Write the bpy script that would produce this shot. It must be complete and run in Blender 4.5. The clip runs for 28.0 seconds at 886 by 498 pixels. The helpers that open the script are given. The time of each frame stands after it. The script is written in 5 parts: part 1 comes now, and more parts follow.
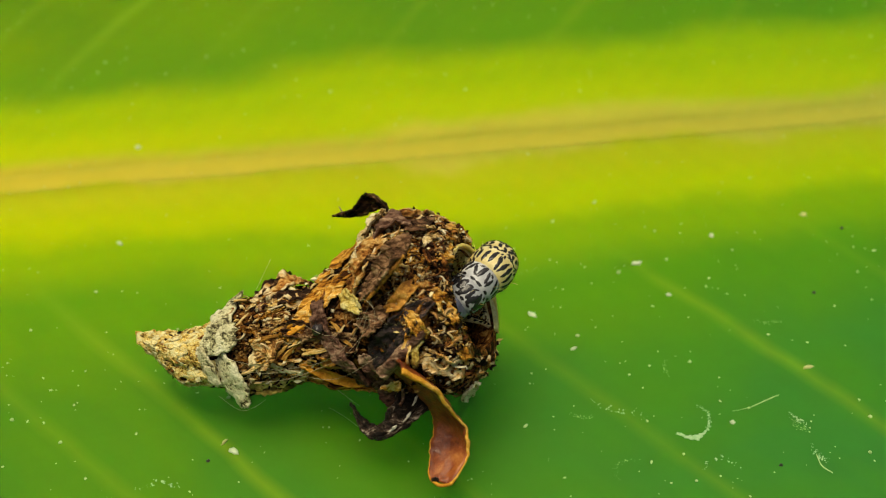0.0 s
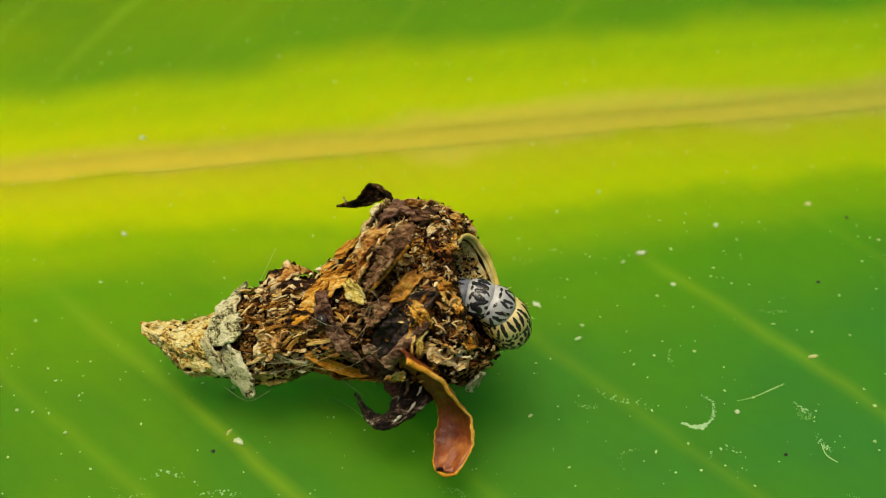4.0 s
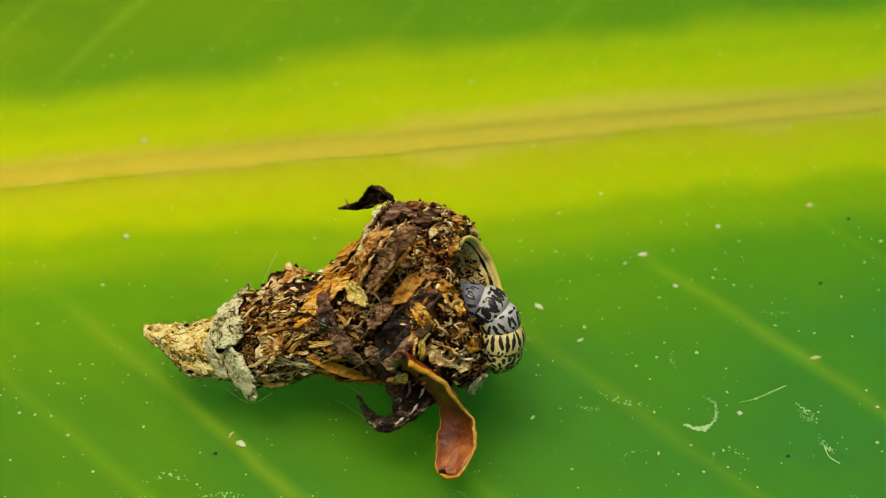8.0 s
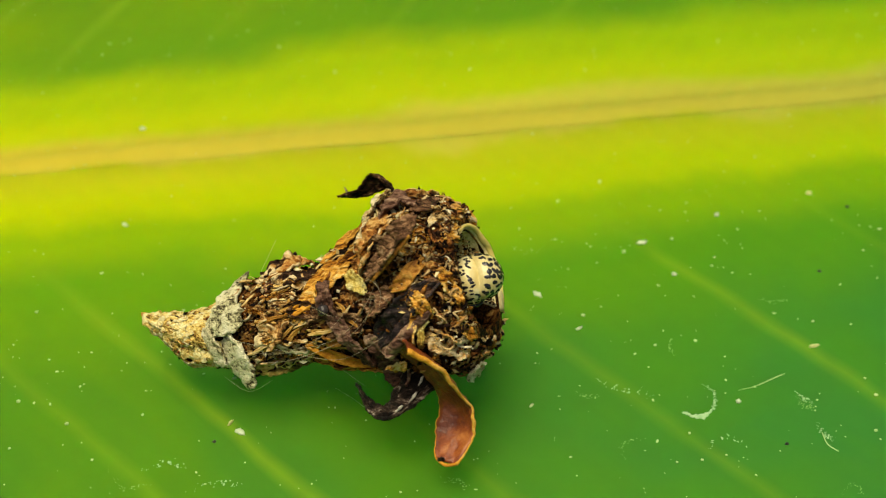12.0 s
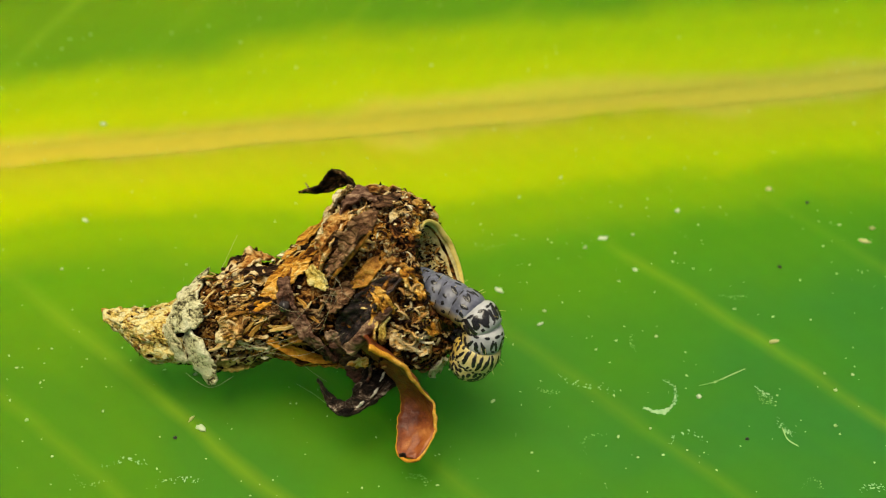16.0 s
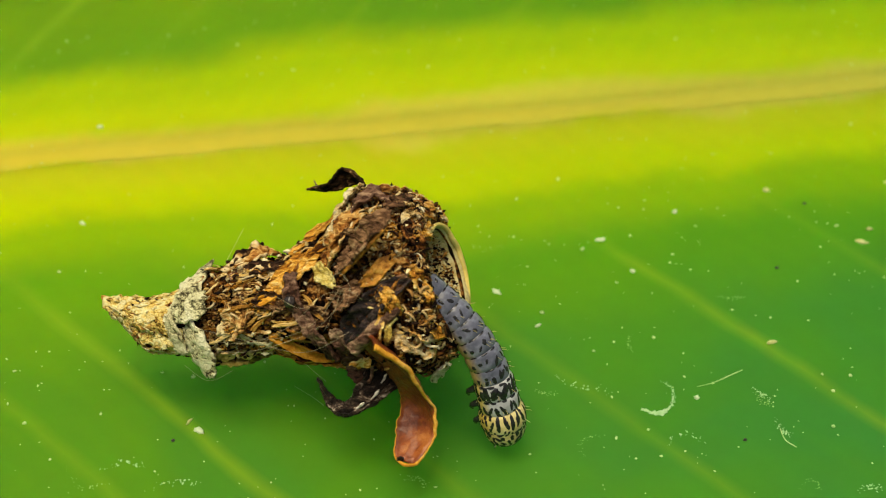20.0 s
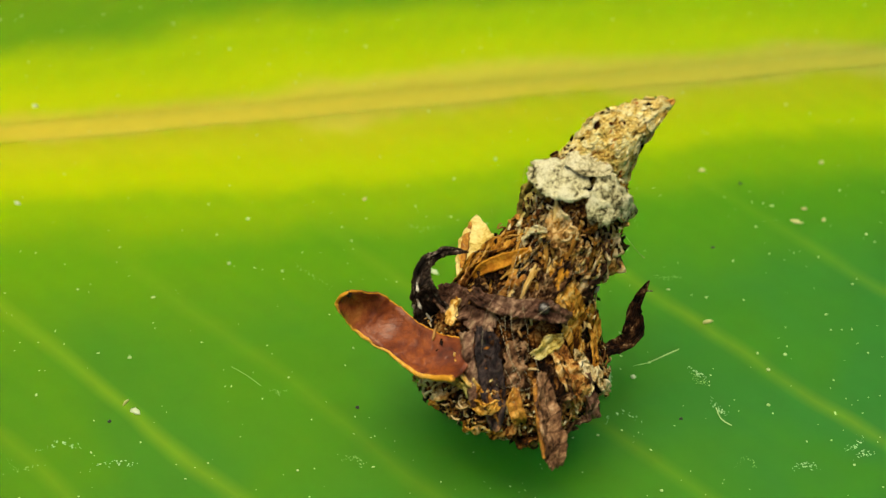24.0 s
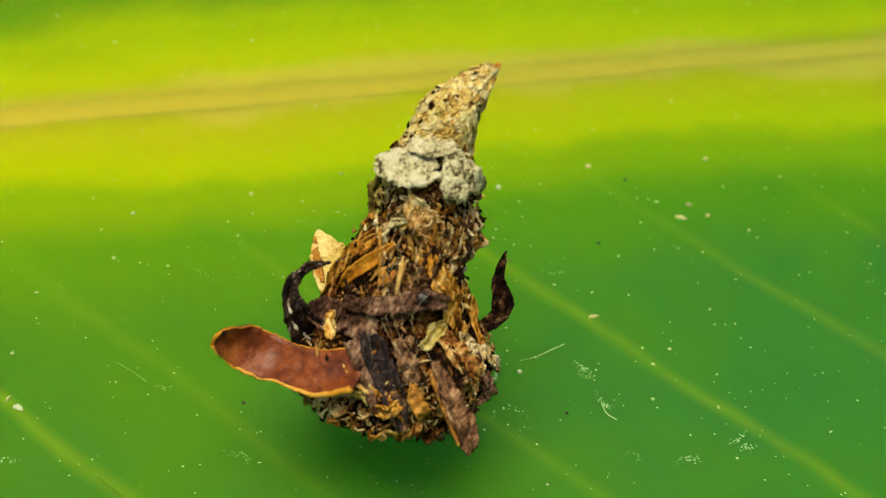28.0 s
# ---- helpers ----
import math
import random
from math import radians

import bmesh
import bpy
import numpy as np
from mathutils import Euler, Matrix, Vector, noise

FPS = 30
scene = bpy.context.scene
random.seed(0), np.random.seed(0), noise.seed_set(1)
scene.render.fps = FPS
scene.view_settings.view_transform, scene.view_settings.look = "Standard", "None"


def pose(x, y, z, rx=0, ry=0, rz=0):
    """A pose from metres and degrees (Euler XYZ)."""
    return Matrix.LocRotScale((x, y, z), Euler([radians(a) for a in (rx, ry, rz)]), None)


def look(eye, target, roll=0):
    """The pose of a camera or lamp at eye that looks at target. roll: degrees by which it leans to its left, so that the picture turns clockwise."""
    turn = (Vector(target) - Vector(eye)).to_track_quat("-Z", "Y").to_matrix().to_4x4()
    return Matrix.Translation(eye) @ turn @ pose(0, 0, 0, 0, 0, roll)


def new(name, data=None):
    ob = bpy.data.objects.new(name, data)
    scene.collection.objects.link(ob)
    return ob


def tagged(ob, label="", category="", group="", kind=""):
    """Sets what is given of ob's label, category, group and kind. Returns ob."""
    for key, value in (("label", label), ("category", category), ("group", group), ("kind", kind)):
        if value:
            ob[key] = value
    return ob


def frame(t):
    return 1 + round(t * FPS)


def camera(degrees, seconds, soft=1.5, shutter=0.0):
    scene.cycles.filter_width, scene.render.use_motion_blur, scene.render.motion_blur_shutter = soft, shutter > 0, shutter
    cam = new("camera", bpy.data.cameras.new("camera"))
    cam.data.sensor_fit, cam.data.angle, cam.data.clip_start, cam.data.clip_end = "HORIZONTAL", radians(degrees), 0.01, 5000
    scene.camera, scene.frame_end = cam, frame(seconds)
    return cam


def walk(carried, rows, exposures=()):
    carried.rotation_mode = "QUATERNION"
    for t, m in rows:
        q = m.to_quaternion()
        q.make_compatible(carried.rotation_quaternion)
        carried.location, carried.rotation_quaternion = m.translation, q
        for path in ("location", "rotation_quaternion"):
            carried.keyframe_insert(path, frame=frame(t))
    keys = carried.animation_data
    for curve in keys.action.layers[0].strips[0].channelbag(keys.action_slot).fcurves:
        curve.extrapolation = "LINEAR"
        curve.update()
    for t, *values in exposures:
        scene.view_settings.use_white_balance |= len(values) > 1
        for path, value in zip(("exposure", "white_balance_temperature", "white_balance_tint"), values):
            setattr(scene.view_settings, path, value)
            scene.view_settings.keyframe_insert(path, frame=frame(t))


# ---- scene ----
MM = 0.001
cam = camera(26, 28.0, soft=1.1)
cam.data.dof.use_dof = True
cam.data.dof.focus_distance = 0.0592
cam.data.dof.aperture_fstop = 115.0
EYE = (0.0, -50.473 * MM, 45.446 * MM)


def aim(x, y, roll):
    """The camera turned in place towards a spot on the leaf (mm)."""
    return look(EYE, (x * MM, y * MM, 0.0), roll)


PATH = [
    (0.0, aim(0.227, 0.423, 0.37)),
    (0.5, aim(0.182, 0.371, 0.31)),
    (1.0, aim(0.074, 0.367, 0.22)),
    (1.5, aim(0.001, 0.412, 0.15)),
    (2.0, aim(0.101, 0.522, 0.31)),
    (2.5, aim(0.108, 0.422, 0.23)),
    (3.0, aim(0.128, 0.129, 0.26)),
    (3.5, aim(0.064, -0.035, 0.16)),
    (5.5, aim(0.108, -0.212, 0.22)),
    (6.0, aim(0.142, -0.254, 0.17)),
    (6.5, aim(0.190, -0.198, 0.22)),
    (7.0, aim(0.188, -0.095, 0.19)),
    (7.5, aim(0.106, -0.026, 0.15)),
    (8.0, aim(0.000, 0.000, 0.00)),
    (8.5, aim(-0.009, -0.189, 0.01)),
    (9.0, aim(-0.067, -0.534, -0.06)),
    (9.5, aim(-0.081, -0.839, -0.08)),
    (10.0, aim(-0.081, -0.761, -0.09)),
    (10.5, aim(-0.085, -0.533, -0.08)),
    (11.0, aim(-0.052, -0.558, -0.10)),
    (11.5, aim(-0.045, -0.582, -0.07)),
    (12.0, aim(0.042, -0.627, 0.01)),
    (12.5, aim(0.211, -0.853, 0.16)),
    (14.5, aim(0.943, -0.593, 0.71)),
    (15.0, aim(1.216, -0.986, 0.99)),
    (15.5, aim(1.358, -0.921, 1.05)),
    (16.0, aim(1.393, -0.848, 1.07)),
    (16.5, aim(1.517, -1.142, 1.18)),
    (17.0, aim(1.549, -1.116, 1.14)),
    (17.5, aim(1.452, -0.898, 1.04)),
    (18.0, aim(1.448, -0.845, 1.04)),
    (18.5, aim(1.462, -0.799, 1.02)),
    (19.0, aim(1.419, -0.774, 0.96)),
    (19.5, aim(1.447, -0.809, 0.97)),
    (20.0, aim(1.486, -0.751, 0.97)),
    (20.5, aim(1.570, -0.455, 0.99)),
    (21.0, aim(1.739, -0.400, 1.10)),
    (21.5, aim(2.009, -0.305, 1.30)),
    (23.5, aim(3.330, -1.528, 2.50)),
    (24.0, aim(3.640, -1.793, 2.68)),
    (24.5, aim(4.128, -1.576, 3.04)),
    (25.0, aim(4.477, -1.583, 3.28)),
    (25.5, aim(4.897, -2.129, 3.73)),
    (26.0, aim(5.649, -1.987, 4.37)),
    (26.5, aim(6.478, -1.568, 4.98)),
    (27.0, aim(7.018, -1.480, 5.37)),
    (27.5, aim(7.251, -1.578, 5.60)),
    (28.0, aim(7.567, -2.064, 5.91)),
]
walk(cam, PATH, [(0.0, -0.12, 7200, 4.5), (8.3, -0.12, 7200, 4.5), (10.6, 0.05, 7200, 4.5), (21.0, 0.05, 7200, 4.5), (25.0, 0.06, 7200, 4.5), (28.0, 0.0, 7200, 4.5)])

# ---- daylight under a bright hazy sky ----
world = bpy.data.worlds.new("sky")
scene.world = world
world.use_nodes = True
wn, wl = world.node_tree.nodes, world.node_tree.links
sky = wn.new("ShaderNodeTexSky")
sky.sky_type = "NISHITA"
sky.sun_disc = False
sky.sun_elevation = radians(79)
sky.sun_rotation = radians(222)
sky.air_density, sky.dust_density, sky.ozone_density = 1.0, 6.0, 0.6
wl.new(sky.outputs[0], wn["Background"].inputs[0])
wn["Background"].inputs[1].default_value = 0.072
sun = new("sun", bpy.data.lights.new("sun", "SUN"))
sun.data.energy, sun.data.angle, sun.data.color = 3.5, radians(36), (1.0, 0.92, 0.74)
sun.matrix_world = look((-0.15, -0.165, 1.13), (0, 0, 0))


# ---- materials ----
def nodes_of(name, rough=0.7, spec=0.3):
    m = bpy.data.materials.new(name)
    m.use_nodes = True
    nt = m.node_tree
    b = nt.nodes["Principled BSDF"]
    b.inputs["Roughness"].default_value = rough
    b.inputs["Specular IOR Level"].default_value = spec
    return m, nt, b


def noise_node(nt, vec, scale, detail=4.0, rough=0.6, distort=0.0):
    n = nt.nodes.new("ShaderNodeTexNoise")
    n.inputs["Scale"].default_value = scale
    n.inputs["Detail"].default_value = detail
    n.inputs["Roughness"].default_value = rough
    n.inputs["Distortion"].default_value = distort
    nt.links.new(vec, n.inputs["Vector"])
    return n.outputs["Fac"]


def ramp(nt, fac, stops, mode="LINEAR"):
    r = nt.nodes.new("ShaderNodeValToRGB")
    r.color_ramp.interpolation = mode
    el = r.color_ramp.elements
    while len(el) < len(stops):
        el.new(0.5)
    for e, (p, c) in zip(el, stops):
        e.position, e.color = p, (*c, 1.0)
    nt.links.new(fac, r.inputs[0])
    return r.outputs[0]


def calc(nt, op, a, b=None):
    n = nt.nodes.new("ShaderNodeMath")
    n.operation = op
    for i, v in enumerate((a, b)):
        if v is None:
            continue
        if isinstance(v, (int, float)):
            n.inputs[i].default_value = v
        else:
            nt.links.new(v, n.inputs[i])
    return n.outputs[0]


def mixed(nt, fac, a, b, blend="MIX"):
    n = nt.nodes.new("ShaderNodeMix")
    n.data_type, n.blend_type = "RGBA", blend
    for sock, v in ((n.inputs[0], fac), (n.inputs[6], a), (n.inputs[7], b)):
        if isinstance(v, (int, float)):
            sock.default_value = v
        elif isinstance(v, tuple):
            sock.default_value = (*v, 1.0)
        else:
            nt.links.new(v, sock)
    return n.outputs[2]


def bumped(nt, bsdf, height, strength, distance):
    n = nt.nodes.new("ShaderNodeBump")
    n.inputs["Strength"].default_value = strength
    n.inputs["Distance"].default_value = distance
    nt.links.new(height, n.inputs["Height"])
    nt.links.new(n.outputs[0], bsdf.inputs["Normal"])


def coords(nt, stretch=(1, 1, 1), turn=0.0):
    t = nt.nodes.new("ShaderNodeTexCoord")
    m = nt.nodes.new("ShaderNodeMapping")
    m.inputs["Scale"].default_value = stretch
    m.inputs["Rotation"].default_value = (0, 0, turn)
    nt.links.new(t.outputs["Object"], m.inputs["Vector"])
    return m.outputs[0]


def debris(name, stops, scale=2600, rough=0.8, stretch=(1, 1, 1), spec=0.07, vary=0.5, relief=0.00022, cracks=0.0, punch=1.5):
    """Dry plant matter: coarse patches, cracks and fine grain, each piece of its own shade."""
    m, nt, b = nodes_of(name, rough, spec)
    v = coords(nt, stretch)
    f = noise_node(nt, v, scale, 6, 0.7, 0.6)
    fine = noise_node(nt, v, scale * 4.5, 5, 0.7)
    cell = nt.nodes.new("ShaderNodeTexVoronoi")
    cell.feature = "DISTANCE_TO_EDGE"
    cell.inputs["Scale"].default_value = scale * 1.6
    nt.links.new(v, cell.inputs["Vector"])
    crack = calc(nt, "MINIMUM", 1.0, calc(nt, "MULTIPLY", cell.outputs["Distance"], 9.0))
    info = nt.nodes.new("ShaderNodeObjectInfo").outputs["Random"]
    k = calc(nt, "ADD", calc(nt, "MULTIPLY", f, 0.66), calc(nt, "MULTIPLY", fine, 0.34))
    k = calc(nt, "ADD", 0.5, calc(nt, "MULTIPLY", calc(nt, "SUBTRACT", k, 0.5), punch))
    k = calc(nt, "ADD", k, calc(nt, "MULTIPLY", calc(nt, "SUBTRACT", info, 0.5), vary * 0.5))
    k = calc(nt, "SUBTRACT", k, calc(nt, "MULTIPLY", calc(nt, "SUBTRACT", 1.0, crack), 0.16 * cracks))
    nt.links.new(ramp(nt, k, stops), b.inputs["Base Color"])
    h = calc(nt, "ADD", calc(nt, "MULTIPLY", f, 0.8), calc(nt, "ADD", calc(nt, "MULTIPLY", fine, 0.5), calc(nt, "MULTIPLY", crack, 0.4 * cracks)))
    bumped(nt, b, h, 1.0, relief)
    return m


def leaf_material(name, spread):
    """Waxy blade: yellow along the midrib, deep green outwards, soft pale side veins."""
    m, nt, b = nodes_of(name, 0.5, 0.12)
    v = coords(nt)
    sep = nt.nodes.new("ShaderNodeSeparateXYZ")
    nt.links.new(v, sep.inputs[0])
    wob = noise_node(nt, v, 60, 3, 0.5)
    d = calc(nt, "ADD", sep.outputs[1], calc(nt, "MULTIPLY", calc(nt, "SUBTRACT", wob, 0.5), 0.0055))
    d = calc(nt, "ADD", d, calc(nt, "MULTIPLY", calc(nt, "SUBTRACT", noise_node(nt, v, 330, 3, 0.5), 0.5), 0.0013))
    # nerves run at 54 degrees to the midrib, mirrored on the other half
    ay = calc(nt, "ABSOLUTE", sep.outputs[1])
    sway = calc(nt, "MULTIPLY", calc(nt, "SUBTRACT", noise_node(nt, v, 160, 2), 0.5), 0.0009)
    run = calc(nt, "ADD", calc(nt, "MULTIPLY", sep.outputs[0], math.sin(radians(54))), calc(nt, "MULTIPLY", ay, -math.cos(radians(54))))
    nerve = calc(nt, "SINE", calc(nt, "MULTIPLY", calc(nt, "ADD", run, sway), 2 * math.pi / 0.0009))
    nerve = calc(nt, "MULTIPLY", calc(nt, "ADD", nerve, 1.0), 0.5)
    pos = calc(nt, "ADD", calc(nt, "MULTIPLY", d, 1 / 0.04), 0.5)
    base = ramp(nt, pos, LEAF_STOPS, "EASE")
    big = noise_node(nt, v, 110, 4, 0.55)
    mott = noise_node(nt, v, 1100, 5, 0.65)
    # bluish-green patches put the sky's sheen on the wax into the colour
    patch = ramp(nt, noise_node(nt, v, 150, 3, 0.5, 0.5), [(0.38, (0, 0, 0)), (0.62, (1, 1, 1))])
    outer = calc(nt, "MINIMUM", 1.0, calc(nt, "MAXIMUM", 0.0, calc(nt, "MULTIPLY", calc(nt, "SUBTRACT", ay, 0.0045), 160.0)))
    base = mixed(nt, calc(nt, "MULTIPLY", calc(nt, "MULTIPLY", patch, outer), 0.5), base, mixed(nt, 1.0, base, (0.50, 0.80, 2.4), "MULTIPLY"))
    base = mixed(nt, calc(nt, "MULTIPLY", mott, 0.30), base, mixed(nt, 1.0, base, (0.50, 0.62, 0.5), "MULTIPLY"))
    base = mixed(nt, calc(nt, "MULTIPLY", nerve, 0.05), base, mixed(nt, 1.0, base, (1.5, 1.25, 1.0), "MULTIPLY"))
    # yellower towards the blade's base, the sun's falloff put into the colour
    along = calc(nt, "MINIMUM", 1.0, calc(nt, "MAXIMUM", 0.0, calc(nt, "ADD", 0.5, calc(nt, "MULTIPLY", sep.outputs[0], -1 / 0.044))))
    base = mixed(nt, along, mixed(nt, 1.0, base, (0.72, 0.85, 1.12), "MULTIPLY"), mixed(nt, 1.0, base, (1.18, 1.08, 0.9), "MULTIPLY"))
    tint = calc(nt, "MULTIPLY", calc(nt, "POWER", along, 1.5), outer)
    base = mixed(nt, tint, base, mixed(nt, 1.0, base, (1.75, 1.06, 0.3), "MULTIPLY"))
    # side veins, paler, fading towards the midrib
    line = None
    fade = calc(nt, "MINIMUM", 1.0, calc(nt, "MAXIMUM", 0.0, calc(nt, "MULTIPLY", calc(nt, "SUBTRACT", ay, 0.0042), 190.0)))
    lane = calc(nt, "ADD", run, sway)
    for r, k in SIDE_VEINS:
        near = calc(nt, "ABSOLUTE", calc(nt, "SUBTRACT", lane, r * MM))
        near = calc(nt, "MULTIPLY", calc(nt, "MAXIMUM", 0.0, calc(nt, "SUBTRACT", 1.0, calc(nt, "MULTIPLY", near, 1 / 0.00044))), k)
        line = near if line is None else calc(nt, "MAXIMUM", line, near)
    line = calc(nt, "MULTIPLY", calc(nt, "MULTIPLY", line, fade), calc(nt, "ADD", 0.12, calc(nt, "MULTIPLY", noise_node(nt, v, 300, 3), 0.75)))
    base = mixed(nt, calc(nt, "MINIMUM", 0.5, calc(nt, "MULTIPLY", line, 0.66)), base, (0.19, 0.33, 0.014))
    nt.links.new(base, b.inputs["Base Color"])
    nt.links.new(calc(nt, "ADD", 0.36, calc(nt, "MULTIPLY", big, 0.25)), b.inputs["Roughness"])
    h = calc(nt, "ADD", calc(nt, "MULTIPLY", nerve, 0.06), calc(nt, "ADD", calc(nt, "MULTIPLY", big, 1.2), calc(nt, "MULTIPLY", mott, 0.25)))
    bumped(nt, b, h, 0.3, 0.00008)
    # light spreads inside the thick waxy blade
    b.subsurface_method = "BURLEY"
    b.inputs["Subsurface Weight"].default_value = spread
    b.inputs["Subsurface Radius"].default_value = (0.45, 1.0, 0.8)
    b.inputs["Subsurface Scale"].default_value = 0.008
    return m


# side veins: distance across their run (mm) and strength
SIDE_VEINS = [(-35.28, 0.6), (-31.04, 0.7), (-26.09, 0.7), (-22.56, 0.6), (-18.88, 0.75), (-15.38, 1.5), (-11.0, 0.6), (-5.05, 0.6), (0.65, 1.1), (6.57, 0.6), (11.73, 0.55), (17.04, 0.5), (22.69, 0.5)]
# pigment across the blade, from 20 mm on one side of the midrib to 20 mm on the other
LEAF_STOPS = [
    (0.0, (0.046, 0.202, 0.014)), (0.20, (0.048, 0.207, 0.012)), (0.32, (0.078, 0.248, 0.005)), (0.385, (0.186, 0.344, 0.003)),
    (0.43, (0.345, 0.452, 0.003)), (0.475, (0.370, 0.425, 0.006)), (0.492, (0.465, 0.432, 0.040)), (0.518, (0.475, 0.445, 0.042)),
    (0.55, (0.350, 0.458, 0.004)), (0.605, (0.262, 0.396, 0.003)), (0.675, (0.088, 0.238, 0.005)), (1.0, (0.046, 0.190, 0.006)),
]
M_LEAF = leaf_material("leaf_blade", 0.85)
M_MIDRIB = leaf_material("leaf_midrib", 0.24)


DARK = (0.006, 0.003, 0.002)
M_CORE = debris("case_felt", [(0.36, DARK), (0.45, (0.060, 0.021, 0.006)), (0.54, (0.28, 0.110, 0.024)), (0.65, (0.56, 0.32, 0.095)), (0.78, (0.78, 0.62, 0.32))], 1500, 0.65, spec=0.05, relief=0.0004, cracks=0.6, punch=1.7)
M_DARK = debris("dark_bark", [(0.36, (0.005, 0.003, 0.002)), (0.51, (0.024, 0.010, 0.005)), (0.62, (0.11, 0.050, 0.020)), (0.74, (0.46, 0.29, 0.14))], 1700, 0.5, (1, 1, 0.5), 0.08, 0.5, relief=0.0003, cracks=0.5, punch=2.0)
M_CLAW = debris("mottled_black_leaf", [(0.40, (0.006, 0.004, 0.003)), (0.51, (0.028, 0.017, 0.012)), (0.585, (0.11, 0.076, 0.055)), (0.675, (0.50, 0.42, 0.33))], 2400, 0.4, (1, 1, 0.6), 0.15, relief=0.0002, punch=1.8)
M_AMBER = debris("amber_leaf", [(0.28, (0.06, 0.020, 0.005)), (0.44, (0.26, 0.10, 0.015)), (0.58, (0.52, 0.24, 0.035)), (0.74, (0.74, 0.48, 0.14))], 1700, 0.55, (1, 0.5, 1), 0.25, 0.3, 0.00010)
M_STRAW = debris("pale_straw", [(0.28, (0.07, 0.04, 0.012)), (0.36, (0.48, 0.33, 0.09)), (0.50, (0.80, 0.66, 0.29)), (0.70, (0.90, 0.83, 0.54))], 3200)
M_TIP = debris("straw_felt", [(0.28, (0.07, 0.035, 0.008)), (0.35, (0.54, 0.32, 0.06)), (0.44, (0.87, 0.66, 0.19)), (0.60, (0.96, 0.87, 0.44))], 2600, vary=0.0, relief=0.0002, cracks=0.4, punch=1.8)
M_TIPSCALE = debris("straw_scale", [(0.26, (0.11, 0.05, 0.010)), (0.35, (0.56, 0.34, 0.07)), (0.46, (0.88, 0.68, 0.21)), (0.62, (0.97, 0.88, 0.50))], 2400, vary=0.6, relief=0.0002, cracks=0.4, punch=1.8)
M_FIBRE = debris("golden_fibre", [(0.26, (0.16, 0.06, 0.010)), (0.40, (0.48, 0.24, 0.045)), (0.54, (0.74, 0.47, 0.13)), (0.74, (0.90, 0.72, 0.34))], 2200, stretch=(1, 0.3, 1), vary=0.9)
M_YELLOW = debris("yellow_scrap", [(0.24, (0.26, 0.15, 0.025)), (0.38, (0.60, 0.43, 0.11)), (0.52, (0.80, 0.65, 0.25)), (0.70, (0.90, 0.80, 0.44))], 1100, 0.6, relief=0.00016, punch=1.3)
M_LICHEN = debris("grey_lichen", [(0.32, (0.064, 0.055, 0.028)), (0.40, (0.39, 0.355, 0.18)), (0.50, (0.81, 0.76, 0.44)), (0.66, (0.96, 0.93, 0.64))], 2300, 0.85, (1, 1, 0.7), vary=0.2, relief=0.0003, cracks=0.25, punch=2.2)
M_RED = debris("red_leaf", [(0.26, (0.050, 0.012, 0.006)), (0.42, (0.135, 0.030, 0.010)), (0.56, (0.25, 0.062, 0.014)), (0.74, (0.42, 0.15, 0.035))], 700, 0.36, (1, 1, 1), 0.4, 0.0, 0.00010, punch=1.5)
M_RIM = debris("orange_rim", [(0.25, (0.36, 0.13, 0.014)), (0.5, (0.66, 0.31, 0.035)), (0.8, (0.82, 0.52, 0.14))], 2000, 0.6, relief=0.00008)
M_PURPLE = debris("purple_brown_leaf", [(0.30, (0.012, 0.006, 0.004)), (0.45, (0.080, 0.036, 0.022)), (0.58, (0.21, 0.115, 0.074)), (0.72, (0.48, 0.32, 0.20))], 1400, 0.45, (1, 1, 0.35), 0.12, 0.3, 0.00025, cracks=0.3, punch=2.0)
M_SLATE = debris("slate_leaf", [(0.34, (0.006, 0.004, 0.005)), (0.50, (0.023, 0.016, 0.017)), (0.62, (0.070, 0.045, 0.040)), (0.76, (0.26, 0.13, 0.060))], 1500, 0.38, (1, 1, 0.35), 0.2, 0.2, 0.00022, punch=2.1)
M_SILK = debris("pale_silk", [(0.27, (0.20, 0.12, 0.03)), (0.42, (0.58, 0.43, 0.14)), (0.65, (0.82, 0.71, 0.36))], 2600, 0.6, relief=0.00012)
M_HEM = debris("yellow_silk", [(0.27, (0.42, 0.26, 0.04)), (0.42, (0.68, 0.49, 0.11)), (0.65, (0.80, 0.64, 0.20))], 2200, 0.5, relief=0.00006)


M_SIENNA = debris("russet_leaf", [(0.28, (0.016, 0.005, 0.002)), (0.37, (0.130, 0.042, 0.010)), (0.48, (0.40, 0.160, 0.034)), (0.60, (0.64, 0.38, 0.115)), (0.78, (0.86, 0.70, 0.40))], 1300, 0.5, (1, 1, 0.6), 0.10, 0.7, 0.0003, cracks=0.6, punch=1.9)
M_BLADE = debris("straw_blade", [(0.28, (0.050, 0.015, 0.003)), (0.39, (0.40, 0.155, 0.018)), (0.52, (0.76, 0.40, 0.065)), (0.70, (0.93, 0.72, 0.30))], 1700, 0.5, (1, 1, 0.22), 0.08, 0.5, 0.00025, cracks=0.6, punch=2.0)
M_CREAMY = debris("cream_husk", [(0.28, (0.06, 0.03, 0.010)), (0.40, (0.38, 0.22, 0.07)), (0.53, (0.74, 0.55, 0.25)), (0.72, (0.92, 0.81, 0.52))], 1700, 0.6, (1, 1, 0.6), 0.06, 0.5, 0.0003, cracks=0.8, punch=2.1)
